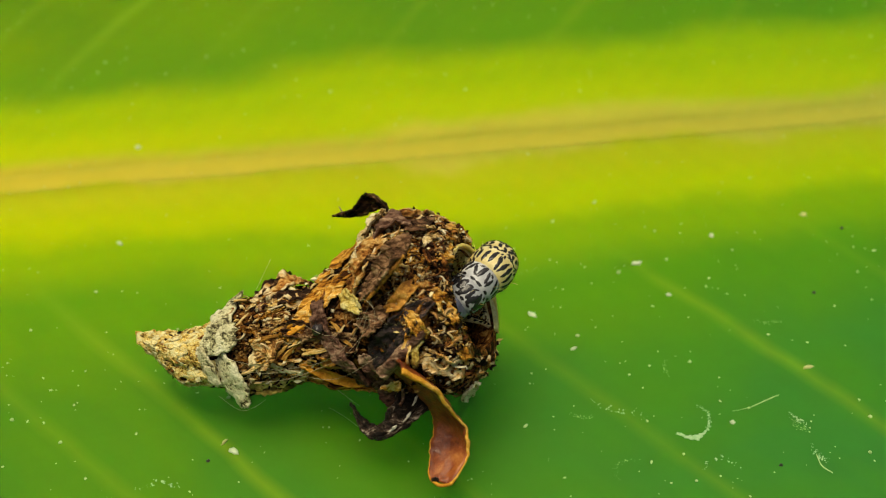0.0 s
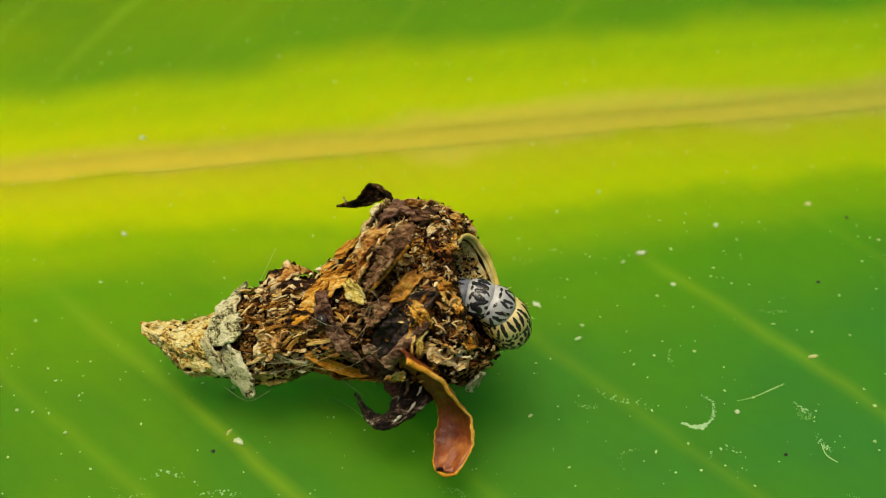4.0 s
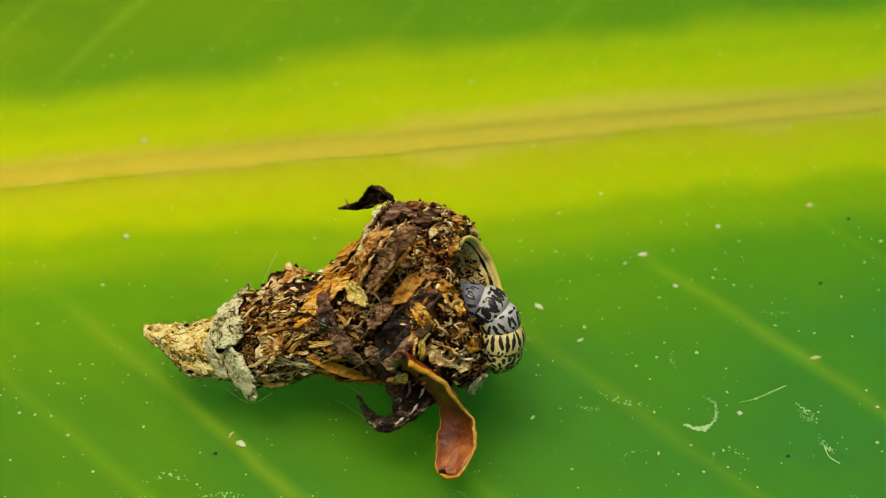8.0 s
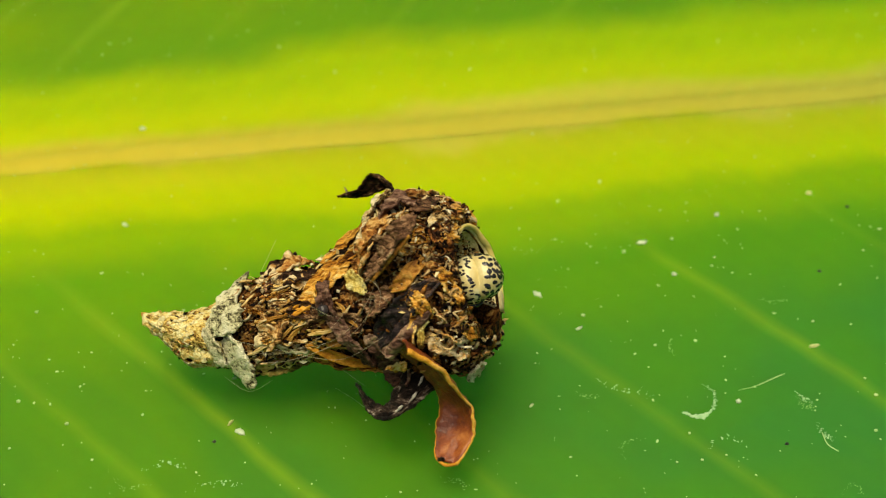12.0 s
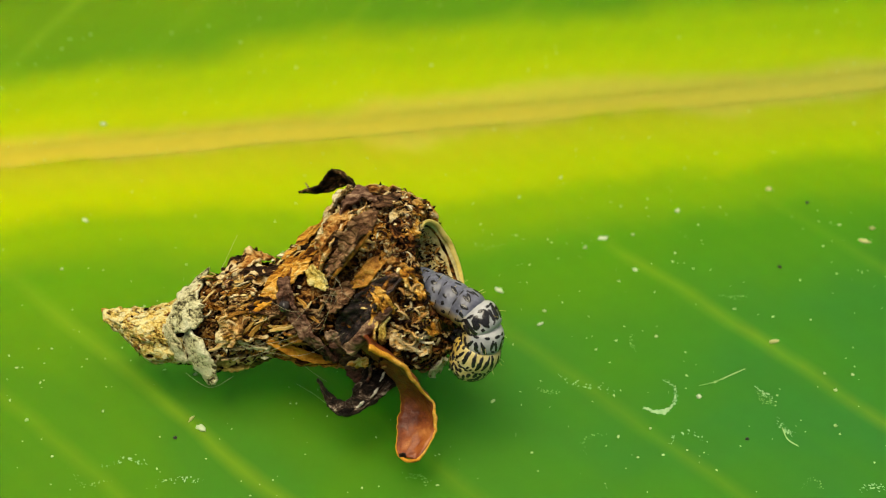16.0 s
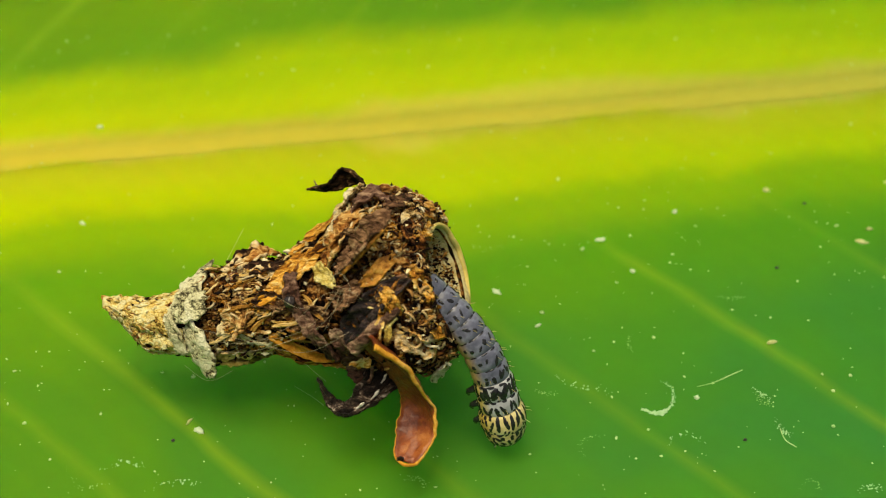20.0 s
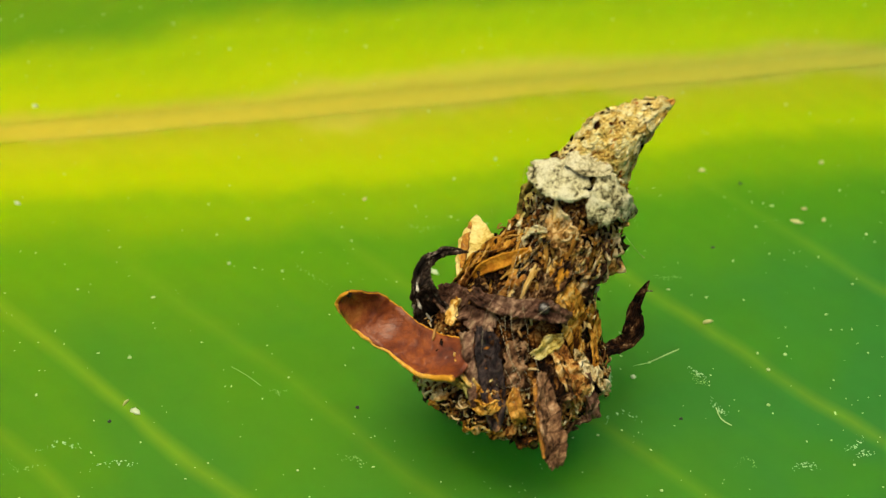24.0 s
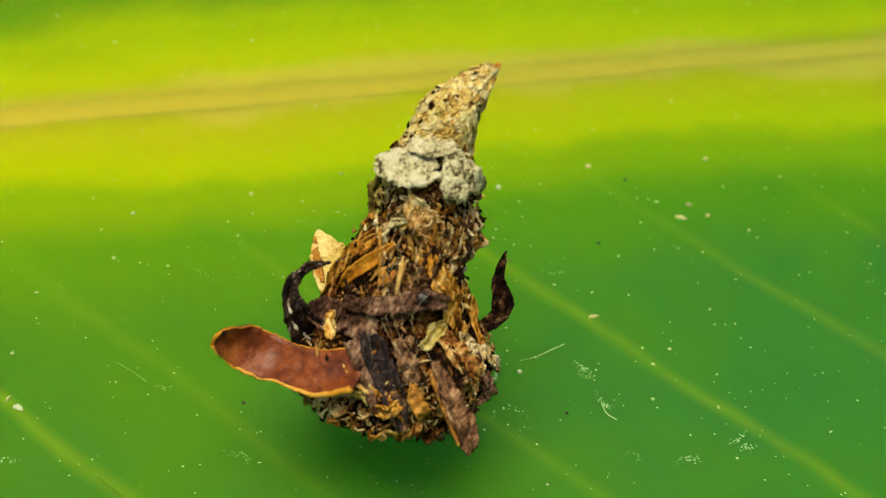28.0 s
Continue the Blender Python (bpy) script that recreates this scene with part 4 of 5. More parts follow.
    # grey lichen plates near the tip, overlapping like tiles
    for pts, ws, faces, sd, mat in (([(0.50, 1.16, 8.90), (0.30, 1.46, 8.40), (0.16, 1.62, 7.98), (0.10, 1.68, 7.62)], [0.46, 0.92, 0.98, 0.62], [(-0.10, 0.95, 0.15)], 42, M_LICHEN),
                                    ([(0.82, 1.15, 8.40), (1.30, 1.16, 8.20), (1.85, 1.00, 8.02), (2.42, 0.76, 7.86)], [0.80, 1.18, 1.28, 1.05, 0.42], [(0.35, 0.65, 0.62)], 41, M_LICHEN),
                                    ([(0.45, 1.14, 9.05), (1.00, 1.05, 8.90), (1.66, 0.80, 8.62)], [0.30, 0.66, 0.70, 0.34], [(0.4, 0.7, 0.6)], 43, M_LICHENB),
                                    ([(0.20, 1.22, 8.60), (-0.30, 1.20, 8.25), (-0.75, 0.75, 7.95), (-1.18, -0.10, 7.72)], [0.45, 0.80, 0.62, 0.05], [(-0.35, 0.85, 0.3), (-0.7, 0.6, 0.3)], 44, M_LICHEN),
                                    ([(0.2, -0.55, 8.6), (0.0, -0.75, 8.1), (-0.1, -0.9, 7.6)], [0.6, 1.0, 0.6], [(0, -1, 0.2)], 46, M_LICHEN),
                                    ([(1.3, -0.2, 8.5), (1.5, -0.4, 8.1), (1.6, -0.5, 7.6)], [0.5, 0.9, 0.5], [(0.7, -0.6, 0.2)], 47, M_LICHEN)):
        part("lichen_plate", sheet(pts, ws, faces, 0.08, -0.05, 0.12, 24, 13, sd, 0.03, 0.05), mat, case)
    scrap("lichen_tuft", case, M_LICHENB, 0.80, 2, 0.9, 0.6, 50, 0.40, 12, seed=33)
    scrap("lichen_tuft", case, M_CREAMY, 0.5, 10, 0.6, 0.5, 20, 0.26, 14, seed=34)

    # little overlapping scales on the tip
    rnd = random.Random(19)
    shapes = []
    for i in range(8):
        bm = bmesh.new()
        flake(bm, rnd.uniform(0.26, 0.5), rnd.uniform(0.12, 0.26), 0.5, -0.1, 0.03, 300 + i, 6, 5, True)
        shapes.append(mesh_of("tip_scale", bm, M_TIPSCALE))
    for i in range(150):
        z = 8.6 + 2.45 * (i / 150) ** 0.9
        ob = new("tip_scale", rnd.choice(shapes))
        ob.parent = case
        ob.matrix_local = seat(z, i * 137.5 + rnd.uniform(-14, 14), 0.05, rnd.gauss(0, 28), rnd.uniform(-12, -3))
    bm = sheet([(-0.05, 0.10, 10.75), (-0.18, 0.08, 11.05), (-0.34, 0.0, 11.35)], [0.34, 0.30, 0.05], [(0.4, 0.8, 0.3)], 0.06, 0.5, 0.2, 12, 7, 121, 0.04, 0.05)
    part("tip_husk", bm, M_AMBER, case, "reddish torn end of the tip")

    # small crumpled scraps all over, shared shapes
    rnd = random.Random(11)
    kinds = {}
    for key, mat in (("russet_chip", M_SIENNA), ("dark_chip", M_DARK), ("orange_chip", M_BLADE), ("cream_chip", M_CREAMY), ("tan_chip", M_TAN)):
        kinds[key] = []
        for i in range(7):
            w = rnd.uniform(0.28, 0.62)
            lift = rnd.uniform(0.05, 0.22)
            bm = sheet([(0, -0.5, 0), (rnd.uniform(-0.14, 0.14), -0.1, lift), (rnd.uniform(-0.14, 0.14), 0.25, lift * 0.8), (rnd.uniform(-0.2, 0.2), 0.5, rnd.uniform(-0.1, 0.25))], [w * rnd.uniform(0.2, 0.6), w, w * rnd.uniform(0.7, 1.1), w * rnd.uniform(0.1, 0.6)],
                       [(rnd.uniform(-0.4, 0.4), 0, 1)], 0.06, rnd.uniform(-0.1, 0.5), 0.34, 13, 7, 800 + i + len(key) * 17, 0.10, 0.14)
            kinds[key].append(mesh_of(key, bm, mat))
    for i in range(470):
        z = rnd.uniform(0.25, 8.3) if i % 3 else rnd.uniform(0.25, 3.2)
        phi = rnd.uniform(0, 360)
        if z > 6.6:
            key = rnd.choice(("cream_chip", "tan_chip", "tan_chip", "russet_chip", "dark_chip"))
            size, flat = rnd.uniform(0.22, 0.55), 0.7
        elif z > 4.6:
            key = rnd.choice(("russet_chip", "russet_chip", "cream_chip", "dark_chip", "orange_chip", "tan_chip", "tan_chip", "orange_chip"))
            size, flat = rnd.uniform(0.25, 0.7), 0.8
        elif z > 2.8:
            key = rnd.choice(("russet_chip", "russet_chip", "dark_chip", "dark_chip", "dark_chip", "orange_chip", "tan_chip"))
            size, flat = rnd.uniform(0.28, 0.8), 1.0
        else:
            key = rnd.choice(("russet_chip", "russet_chip", "russet_chip", "orange_chip", "dark_chip", "dark_chip", "cream_chip", "tan_chip"))
            size, flat = rnd.uniform(0.2, 0.58), 1.0
        # the shade on the bag's lower front is put into darker chips
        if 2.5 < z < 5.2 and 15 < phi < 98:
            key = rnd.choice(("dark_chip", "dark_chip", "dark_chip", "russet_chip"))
        z = max(z, lip(phi) + 0.2)
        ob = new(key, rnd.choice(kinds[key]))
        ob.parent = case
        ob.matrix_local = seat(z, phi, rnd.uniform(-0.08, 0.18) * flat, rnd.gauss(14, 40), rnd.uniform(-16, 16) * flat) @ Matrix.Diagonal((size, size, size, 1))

    # pale scraps on the crown, golden straw along the waist
    for i in range(190):
        crown = i < 110
        key = rnd.choice(("tan_chip", "russet_chip", "cream_chip", "orange_chip", "orange_chip")) if crown else rnd.choice(("orange_chip", "orange_chip", "tan_chip"))
        z, phi = (rnd.uniform(0.5, 2.9), rnd.uniform(100, 205)) if crown else (rnd.uniform(5.2, 7.4), rnd.uniform(20, 150))
        size = rnd.uniform(0.24, 0.62) if crown else rnd.uniform(0.3, 0.65)
        ob = new(key, rnd.choice(kinds[key]))
        ob.parent = case
        ob.matrix_local = seat(z, phi, rnd.uniform(0.04, 0.20), rnd.gauss(6, 40 if crown else 20), rnd.uniform(-12, 12)) @ Matrix.Diagonal((size * (1 if crown else 0.6), size, size, 1))

    # ragged rim of the mouth
    for i in range(90):
        phi = rnd.uniform(-40, 215)
        key = rnd.choice(("russet_chip", "russet_chip", "orange_chip", "tan_chip", "dark_chip", "cream_chip"))
        size = rnd.uniform(0.18, 0.46)
        ob = new(key, rnd.choice(kinds[key]))
        ob.parent = case
        ob.matrix_local = seat(max(0.05, lip(phi) + rnd.uniform(-0.05, 0.35)), phi, rnd.uniform(-0.12, 0.10), rnd.gauss(0, 50), rnd.uniform(-30, 20)) @ Matrix.Diagonal((size, size, size, 1))

    # golden fibres lying along the narrow part of the bag
    shapes = []
    for i in range(10):
        bm, _ = ribbon([(0, -0.5, 0), (rnd.uniform(-0.06, 0.06), -0.1, 0.04), (rnd.uniform(-0.08, 0.08), 0.25, 0.03), (rnd.uniform(-0.1, 0.1), 0.5, -0.02)], [0.03, rnd.uniform(0.07, 0.16), rnd.uniform(0.06, 0.14), 0.03], (0, 0, 1), 0.05, 0.2, 0.25, n=9, m=4, seed=700 + i, wrinkle=0.03)
        shapes.append(mesh_of("fibre", bm, M_FIBRE))
    for i in range(150):
        z = rnd.triangular(3.6, 7.8, 6.3)
        size = rnd.uniform(0.5, 1.25)
        ob = new("fibre", rnd.choice(shapes))
        ob.parent = case
        ob.matrix_local = seat(z, rnd.uniform(0, 360), rnd.uniform(0.05, 0.26), rnd.gauss(8, 26), rnd.uniform(-4, 6)) @ Matrix.Diagonal((size, size, size, 1))

    # crumbs pressed into the felt
    verts, faces = [], []
    for i in range(4200):
        phi = rnd.uniform(0, 360)
        z = rnd.uniform(lip(phi) - 0.05, 11.1) if i % 3 else lip(phi) + rnd.uniform(-0.08, 2.4)
        if (z > 8.3 or 15 < phi < 98 and 2.5 < z < 5.2) and rnd.random() < 0.75:
            continue
        crumb(verts, faces, rnd, case_point(z, phi, rnd.uniform(-0.02, 0.10 if z > 8 else 0.36)), rnd.uniform(0.025, 0.085))
    # crumbs lining the flap of the mouth
    for i in range(1100):
        u = rnd.random()
        phi = 150 + 155 * u
        q = rnd.uniform(0.22, 1.2)
        z = lip(phi) + q * (0.5 + 0.5 * math.sin(math.pi * u) ** 0.5)
        r = float(np.interp(max(z, 0.2), CASE_Z, CASE_R)) - 0.43 - 0.80 * q + rnd.uniform(-0.05, 0.03)
        crumb(verts, faces, rnd, Vector((0.12 + r * math.cos(radians(phi)), 0.62 + r * math.sin(radians(phi)), z)), rnd.uniform(0.03, 0.075))
    me = bpy.data.meshes.new("crumb_layer")
    me.from_pydata(verts, [], faces)
    me.materials.append(M_GRAIN)
    crumbs = new("crumb_layer", me)
    crumbs.parent = case
    tagged(crumbs, "brown, cream and black crumbs pressed into the felt", kind="stuff")

    # matted curls, thickest towards the mouth
    verts, faces = [], []
    curled_fibres(verts, faces, rnd, 1100, 3.4, (0.20, 0.52), (0.024, 0.058), 2.6)
    curled_fibres(verts, faces, rnd, 480, 8.2, (0.18, 0.5), (0.02, 0.045), 3.0)
    me = bpy.data.meshes.new("curl_layer")
    me.from_pydata(verts, [], faces)
    me.materials.append(M_CURL)
    me.polygons.foreach_set("use_smooth", [True] * len(me.polygons))
    curls = new("curl_layer", me)
    curls.parent = case
    tagged(curls, "brown and cream curled fibres matted on the felt", kind="stuff")

    # silk threads, loose and stretched
    for pts, r in (([(1.3, 1.95, 7.6), (1.5, 2.35, 6.3), (1.15, 2.6, 5.0), (0.4, 2.75, 4.0)], 0.0035), ([(0.9, 2.1, 7.9), (1.5, 2.7, 6.0), (1.9, 2.9, 4.4), (1.4, 3.2, 3.0)], 0.0035),
                   ([(0.2, 2.6, 5.2), (0.6, 2.9, 4.4), (0.2, 3.15, 3.5), (0.5, 3.2, 2.6)], 0.0035), ([(2.0, 1.0, 8.6), (2.55, 0.9, 7.9), (2.3, 0.6, 7.2)], 0.0035),
                   ([(-1.0, 0.6, 7.2), (-1.7, 0.4, 6.8), (-2.1, 0.2, 6.6)], 0.0035)):
        bm = bmesh.new()
        tube(bm, pts, [r, r], 5, 24)
        part("silk_thread", bm, M_THREAD, case)
    for nodes in (((7.6, 40, 0.25), (6.6, 42, 0.55), (5.2, 52, 0.60), (4.0, 66, 0.75), (3.0, 80, 0.70)), ((7.0, 50, 0.25), (6.0, 52, 0.5), (4.8, 60, 0.55), (3.8, 74, 0.80), (2.9, 92, 0.65)),
                  ((3.9, 60, 0.6), (3.4, 74, 0.85), (3.0, 84, 0.9), (2.5, 78, 0.7)), ((3.7, 88, 0.6), (3.2, 94, 0.85), (2.8, 86, 0.9), (3.0, 74, 0.75)), ((5.3, 24, 0.3), (4.6, 8, 0.7), (4.4, -6, 1.0))):
        bm = bmesh.new()
        tube(bm, [case_point(*q) for q in nodes], [0.003, 0.0048, 0.003], 5, 30)
        part("silk_thread", bm, M_THREAD, case)
    return case


CASE = build_case()


# ---- the caterpillar: rigid rings that slide in and out of the bag ----
def ring_radius(u, r):
    return r * (1 - 0.22 * abs(u) ** 2.4 - 0.16 * abs(u) ** 8)


def ring_point(u, phi, r, length, flat=1.0, lift=1.0):
    a = radians(phi)
    q = ring_radius(u, r) * lift
    return Vector((q * math.cos(a) * flat, q * math.sin(a), u * length / 2))


def head_point(u, phi, r, length, flat=1.0, lift=1.0):
    a = radians(phi)
    q = r * lift * (math.sqrt(max(0.02, 1 - max(0.0, u) ** 1.8)) * (1 - 0.12 * u)) * (1.0 if u > -0.6 else 1.0 - 0.5 * (-0.6 - u))
    return Vector((q * math.cos(a) * 0.92, q * math.sin(a), u * length / 2 * (lift if u > 0.5 else 1.0)))


def lathe(point, r, length, nu=12, nk=22):
    bm = bmesh.new()
    rings = [[bm.verts.new(point(-1 + 2 * i / (nu - 1), 360 * k / nk, r, length)) for k in range(nk)] for i in range(nu)]
    for a, b in zip(rings, rings[1:]):
        for k in range(nk):
            j = (k + 1) % nk
            bm.faces.new((a[k], a[j], b[j], b[k]))
    bm.faces.new(rings[0][::-1])
    bm.faces.new(rings[-1])
    return bm


def mark(bm, point, r, length, u0, phi0, du, dphi, seed, slant=0.0):
    """A long dark plate lying on the skin, domed, wavy in outline and slanting across the ring."""
    rnd = random.Random(seed)
    rows = []
    n, m = 9, 5
    for i in range(n):
        s = 2 * i / (n - 1) - 1
        wide = dphi * math.sqrt(max(0.03, 1 - s * s)) * rnd.uniform(0.75, 1.2)
        shift = slant * s + rnd.uniform(-0.15, 0.15) * dphi
        rows.append([bm.verts.new(point(u0 + du * s, phi0 + shift + wide * (2 * j / (m - 1) - 1), r, length, 1.0, 0.985 if i in (0, n - 1) or j in (0, m - 1) else 1.016)) for j in range(m)])
    for a, b in zip(rows, rows[1:]):
        for j in range(m - 1):
            bm.faces.new((a[j], a[j + 1], b[j + 1], b[j]))


def build_caterpillar():
    worm = thing("caterpillar", "grey caterpillar with a black-streaked yellow head, reaching out of its bag", "caterpillar")
    rnd = random.Random(23)
    rings = []
    # head: streaks run back from the face in rows
    head = part("head", lathe(head_point, 0.67, 1.0, 18, 32), M_HEAD, worm, "yellow head with black streaks")
    bm = bmesh.new()
    k = 0
    for u, step, du, dphi in ((-0.62, 20, 0.24, 6.0), (-0.24, 18, 0.20, 5.5), (0.10, 20, 0.18, 6.0), (0.38, 22, 0.15, 7.0), (0.60, 24, 0.11, 8.0), (0.78, 30, 0.09, 10.0), (0.92, 45, 0.05, 14.0)):
        for phi in range(0, 360, step):
            if rnd.random() < 0.93:
                mark(bm, head_point, 0.67, 1.0, u + rnd.uniform(-0.07, 0.07), phi + rnd.uniform(-5, 5), du * rnd.uniform(0.8, 1.3), dphi * rnd.uniform(1.0, 1.75), k, rnd.uniform(-7, 7))
            k += 1
    part("markings", bm, M_BLACK, head)
    for sg in (-1, 1):
        bm = bmesh.new()
        tube(bm, [(-0.12, 0.13 * sg, 0.38), (-0.14, 0.15 * sg, 0.52), (-0.10, 0.05 * sg, 0.62)], [0.10, 0.08, 0.03], 7, 8)
        part("jaw", bm, M_BLACK, head)
        bm = bmesh.new()
        tube(bm, [(-0.2, 0.34 * sg, 0.32), (-0.26, 0.40 * sg, 0.48)], [0.05, 0.025], 6, 4)
        part("feeler", bm, M_STRAW, head)
        bm = bmesh.new()
        for k in range(4):
            bmesh.ops.create_icosphere(bm, subdivisions=1, radius=0.035, matrix=Matrix.Translation((-0.16 + 0.12 * k, (0.50 - 0.03 * k) * sg, 0.28 - 0.04 * k)))
        part("eyes", bm, M_BLACK, head)
    rings.append((head, 0.48))
    arc = 1.06
    for i in range(14):
        if i == 0:
            r, ln, mat, lab, step = 0.74, 0.96, M_HEAD, "yellow neck shield with black streaks", 0.60
        elif i < 3:
            r, ln, mat, lab, step = 0.67 - 0.015 * i, 0.90, M_THORAX, "pale chest ring with black plates", 0.56
        else:
            r, ln, mat, lab, step = 0.62 - 0.008 * i, 0.84, M_BODY, "lavender-grey ring with small black dots", 0.53
        ring = part("neck_shield" if i == 0 else "chest_ring" if i < 3 else "belly_ring", lathe(ring_point, r, ln, 14, 32), mat, worm, lab)
        bm = bmesh.new()
        if i == 0:
            # paired bars along the back, dots in front and on the flanks
            for k, phi in enumerate((-64, -44, -24, -8, 8, 24, 44, 64)):
                mark(bm, ring_point, r, ln, -0.22 + rnd.uniform(-0.08, 0.08), phi + rnd.uniform(-3, 3), rnd.uniform(0.40, 0.64), rnd.uniform(6, 10), k, rnd.uniform(-6, 6))
            for k in range(34):
                mark(bm, ring_point, r, ln, rnd.uniform(0.30, 0.78), -150 + 300 * k / 33, rnd.uniform(0.10, 0.22), rnd.uniform(3.5, 6.5), 40 + k, rnd.uniform(-4, 4))
            for k in range(14):
                phi = 80 + 200 * k / 13
                mark(bm, ring_point, r, ln, rnd.uniform(-0.35, -0.1), phi + rnd.uniform(-3, 3), rnd.uniform(0.16, 0.34), rnd.uniform(4, 6.5), 80 + k, rnd.uniform(-8, 8))
                mark(bm, ring_point, r, ln, rnd.uniform(-0.78, -0.64), phi + 4 + rnd.uniform(-3, 3), 0.13, rnd.uniform(4, 7), 120 + k)
                mark(bm, ring_point, r, ln, rnd.uniform(0.12, 0.4), phi + 7 + rnd.uniform(-3, 3), rnd.uniform(0.12, 0.24), rnd.uniform(3.5, 6), 100 + k, rnd.uniform(-8, 8))
        elif i < 3:
            # broad slanting plates with pale lanes between them
            for k in range(15):
                phi = -133 + 19 * k
                mark(bm, ring_point, r, ln, rnd.uniform(-0.10, 0.20), phi + rnd.uniform(-4, 4), rnd.uniform(0.38, 0.68) * (1.15 if i == 2 else 1), rnd.uniform(5.5, 11) * (1.4 if i == 2 else 1), k, rnd.uniform(-11, 11))
                if k % 2:
                    mark(bm, ring_point, r, ln, rnd.uniform(0.40, 0.58), phi + rnd.uniform(6, 12), 0.14, rnd.uniform(5, 8), k + 20, rnd.uniform(-6, 6))
            for k in range(9):
                mark(bm, ring_point, r, ln, -0.62, -120 + 30 * k + rnd.uniform(-6, 6), 0.10, rnd.uniform(10, 17), k + 9)
        else:
            # dark patches down the back, dots on the flanks
            for k, phi in enumerate((-14, 16, -42, 40)):
                mark(bm, ring_point, r, ln, rnd.uniform(-0.25, 0.25), phi + rnd.uniform(-5, 5), rnd.uniform(0.18, 0.42), rnd.uniform(5, 10), k + 50, rnd.uniform(-8, 8))
            for k, phi in enumerate((-92, -66, 66, 92)):
                mark(bm, ring_point, r, ln, rnd.uniform(-0.1, 0.15), phi + rnd.uniform(-4, 4), rnd.uniform(0.13, 0.2), rnd.uniform(6, 9), k)
            for k in range(7):
                mark(bm, ring_point, r, ln, -0.66, -126 + 42 * k + rnd.uniform(-8, 8), 0.07, rnd.uniform(14, 24), k + 9)
            if i == 3:
                for k in range(8):
                    mark(bm, ring_point, r, ln, rnd.uniform(0.0, 0.3), -88 + 25 * k + rnd.uniform(-5, 5), rnd.uniform(0.24, 0.45), rnd.uniform(5, 9), k + 30, rnd.uniform(-9, 9))
        part("markings", bm, M_BLACK, ring)
        if i < 3:
            for sg in (-1, 1):
                bm = bmesh.new()
                tube(bm, [(-0.50, 0.30 * sg, 0.0), (-0.72, 0.40 * sg, 0.08), (-0.88, 0.34 * sg, 0.24), (-0.92, 0.26 * sg, 0.40)], [0.13, 0.10, 0.07, 0.02], 7, 12)
                leg = part("leg", bm, M_BLACK, ring, "short black jointed leg")
                bm = bmesh.new()
                bmesh.ops.create_icosphere(bm, subdivisions=2, radius=0.085, matrix=Matrix.Translation((-0.60, 0.34 * sg, 0.03)))
                part("joint", bm, M_THORAX, leg)
        bm = bmesh.new()
        for k in range(5):
            p = ring_point(0.1, rnd.uniform(-110, 110), r, ln)
            tube(bm, [p, p * 1.28 + Vector((0, 0, 0.10))], [0.008, 0.003], 4, 3)
        part("bristles", bm, M_STRAW, ring, "fine pale bristles")
        rings.append((ring, arc))
        arc += step
    return worm, rings


WORM, RINGS = build_caterpillar()


# ---- flecks and hairs on the leaf ----
def on_leaf(x, y, up=0.0):
    lx, ly = leaf_xy(x, y)
    return Vector((x, y, leaf_height(lx, ly) + up))


def fleck(name, label, category, material, x, y, length, width, spin, seed, high=0.12, group=""):
    """A small lumpy crumb lying on the blade."""
    rnd = random.Random(seed)
    bm = bmesh.new()
    bmesh.ops.create_icosphere(bm, subdivisions=2, radius=1.0)
    for v in bm.verts:
        k = 1 + 0.6 * noise.noise((v.co.x * 1.9 + seed, v.co.y * 1.6, v.co.z * 1.6))
        v.co = Vector((v.co.x * length * 0.4 * k, v.co.y * width * 0.4 * k, (v.co.z * 0.5 + 0.35) * high * k))
    ob = new(name, mesh_of(name, bm, material))
    p = on_leaf(x, y)
    ob.matrix_world = mm_pose(p.x, p.y, p.z, 0, 0, spin)
    tagged(ob, label, category, group)


def hair(name, label, category, material, pts, radii, group=""):
    bm = bmesh.new()
    p0 = on_leaf(*pts[0])
    tube(bm, [on_leaf(x, y, radii[0] * 0.6) - p0 for x, y in pts], radii, 6, 8 * len(pts))
    ob = new(name, mesh_of(name, bm, material))
    ob.matrix_world = mm_pose(p0.x, p0.y, p0.z)
    tagged(ob, label, category, group)


def bead(verts, faces, rnd, c, r):
    """Adds a low round spot, a little longer than wide."""
    a, el = rnd.uniform(0, math.pi), rnd.choice((1, 1, 1.1, 1.3, 1.9))
    ux, uy = Vector((math.cos(a), math.sin(a), 0)) * r * el, Vector((-math.sin(a), math.cos(a), 0)) * r
    k = len(verts)
    for ring, up in ((1.0, 0.0), (0.72, 0.36)):
        for j in range(8):
            q = 2 * math.pi * j / 8
            w = rnd.uniform(0.85, 1.12) * ring
            verts.append(tuple((c + ux * math.cos(q) * w + uy * math.sin(q) * w + Vector((0, 0, r * up))) * MM))
    verts.append(tuple((c + Vector((0, 0, r * 0.5))) * MM))
    for j in range(8):
        n = (j + 1) % 8
        faces.append((k + j, k + n, k + 8 + n, k + 8 + j))
        faces.append((k + 8 + j, k + 8 + n, k + 16))
    faces.append(tuple(k + 7 - j for j in range(8)))


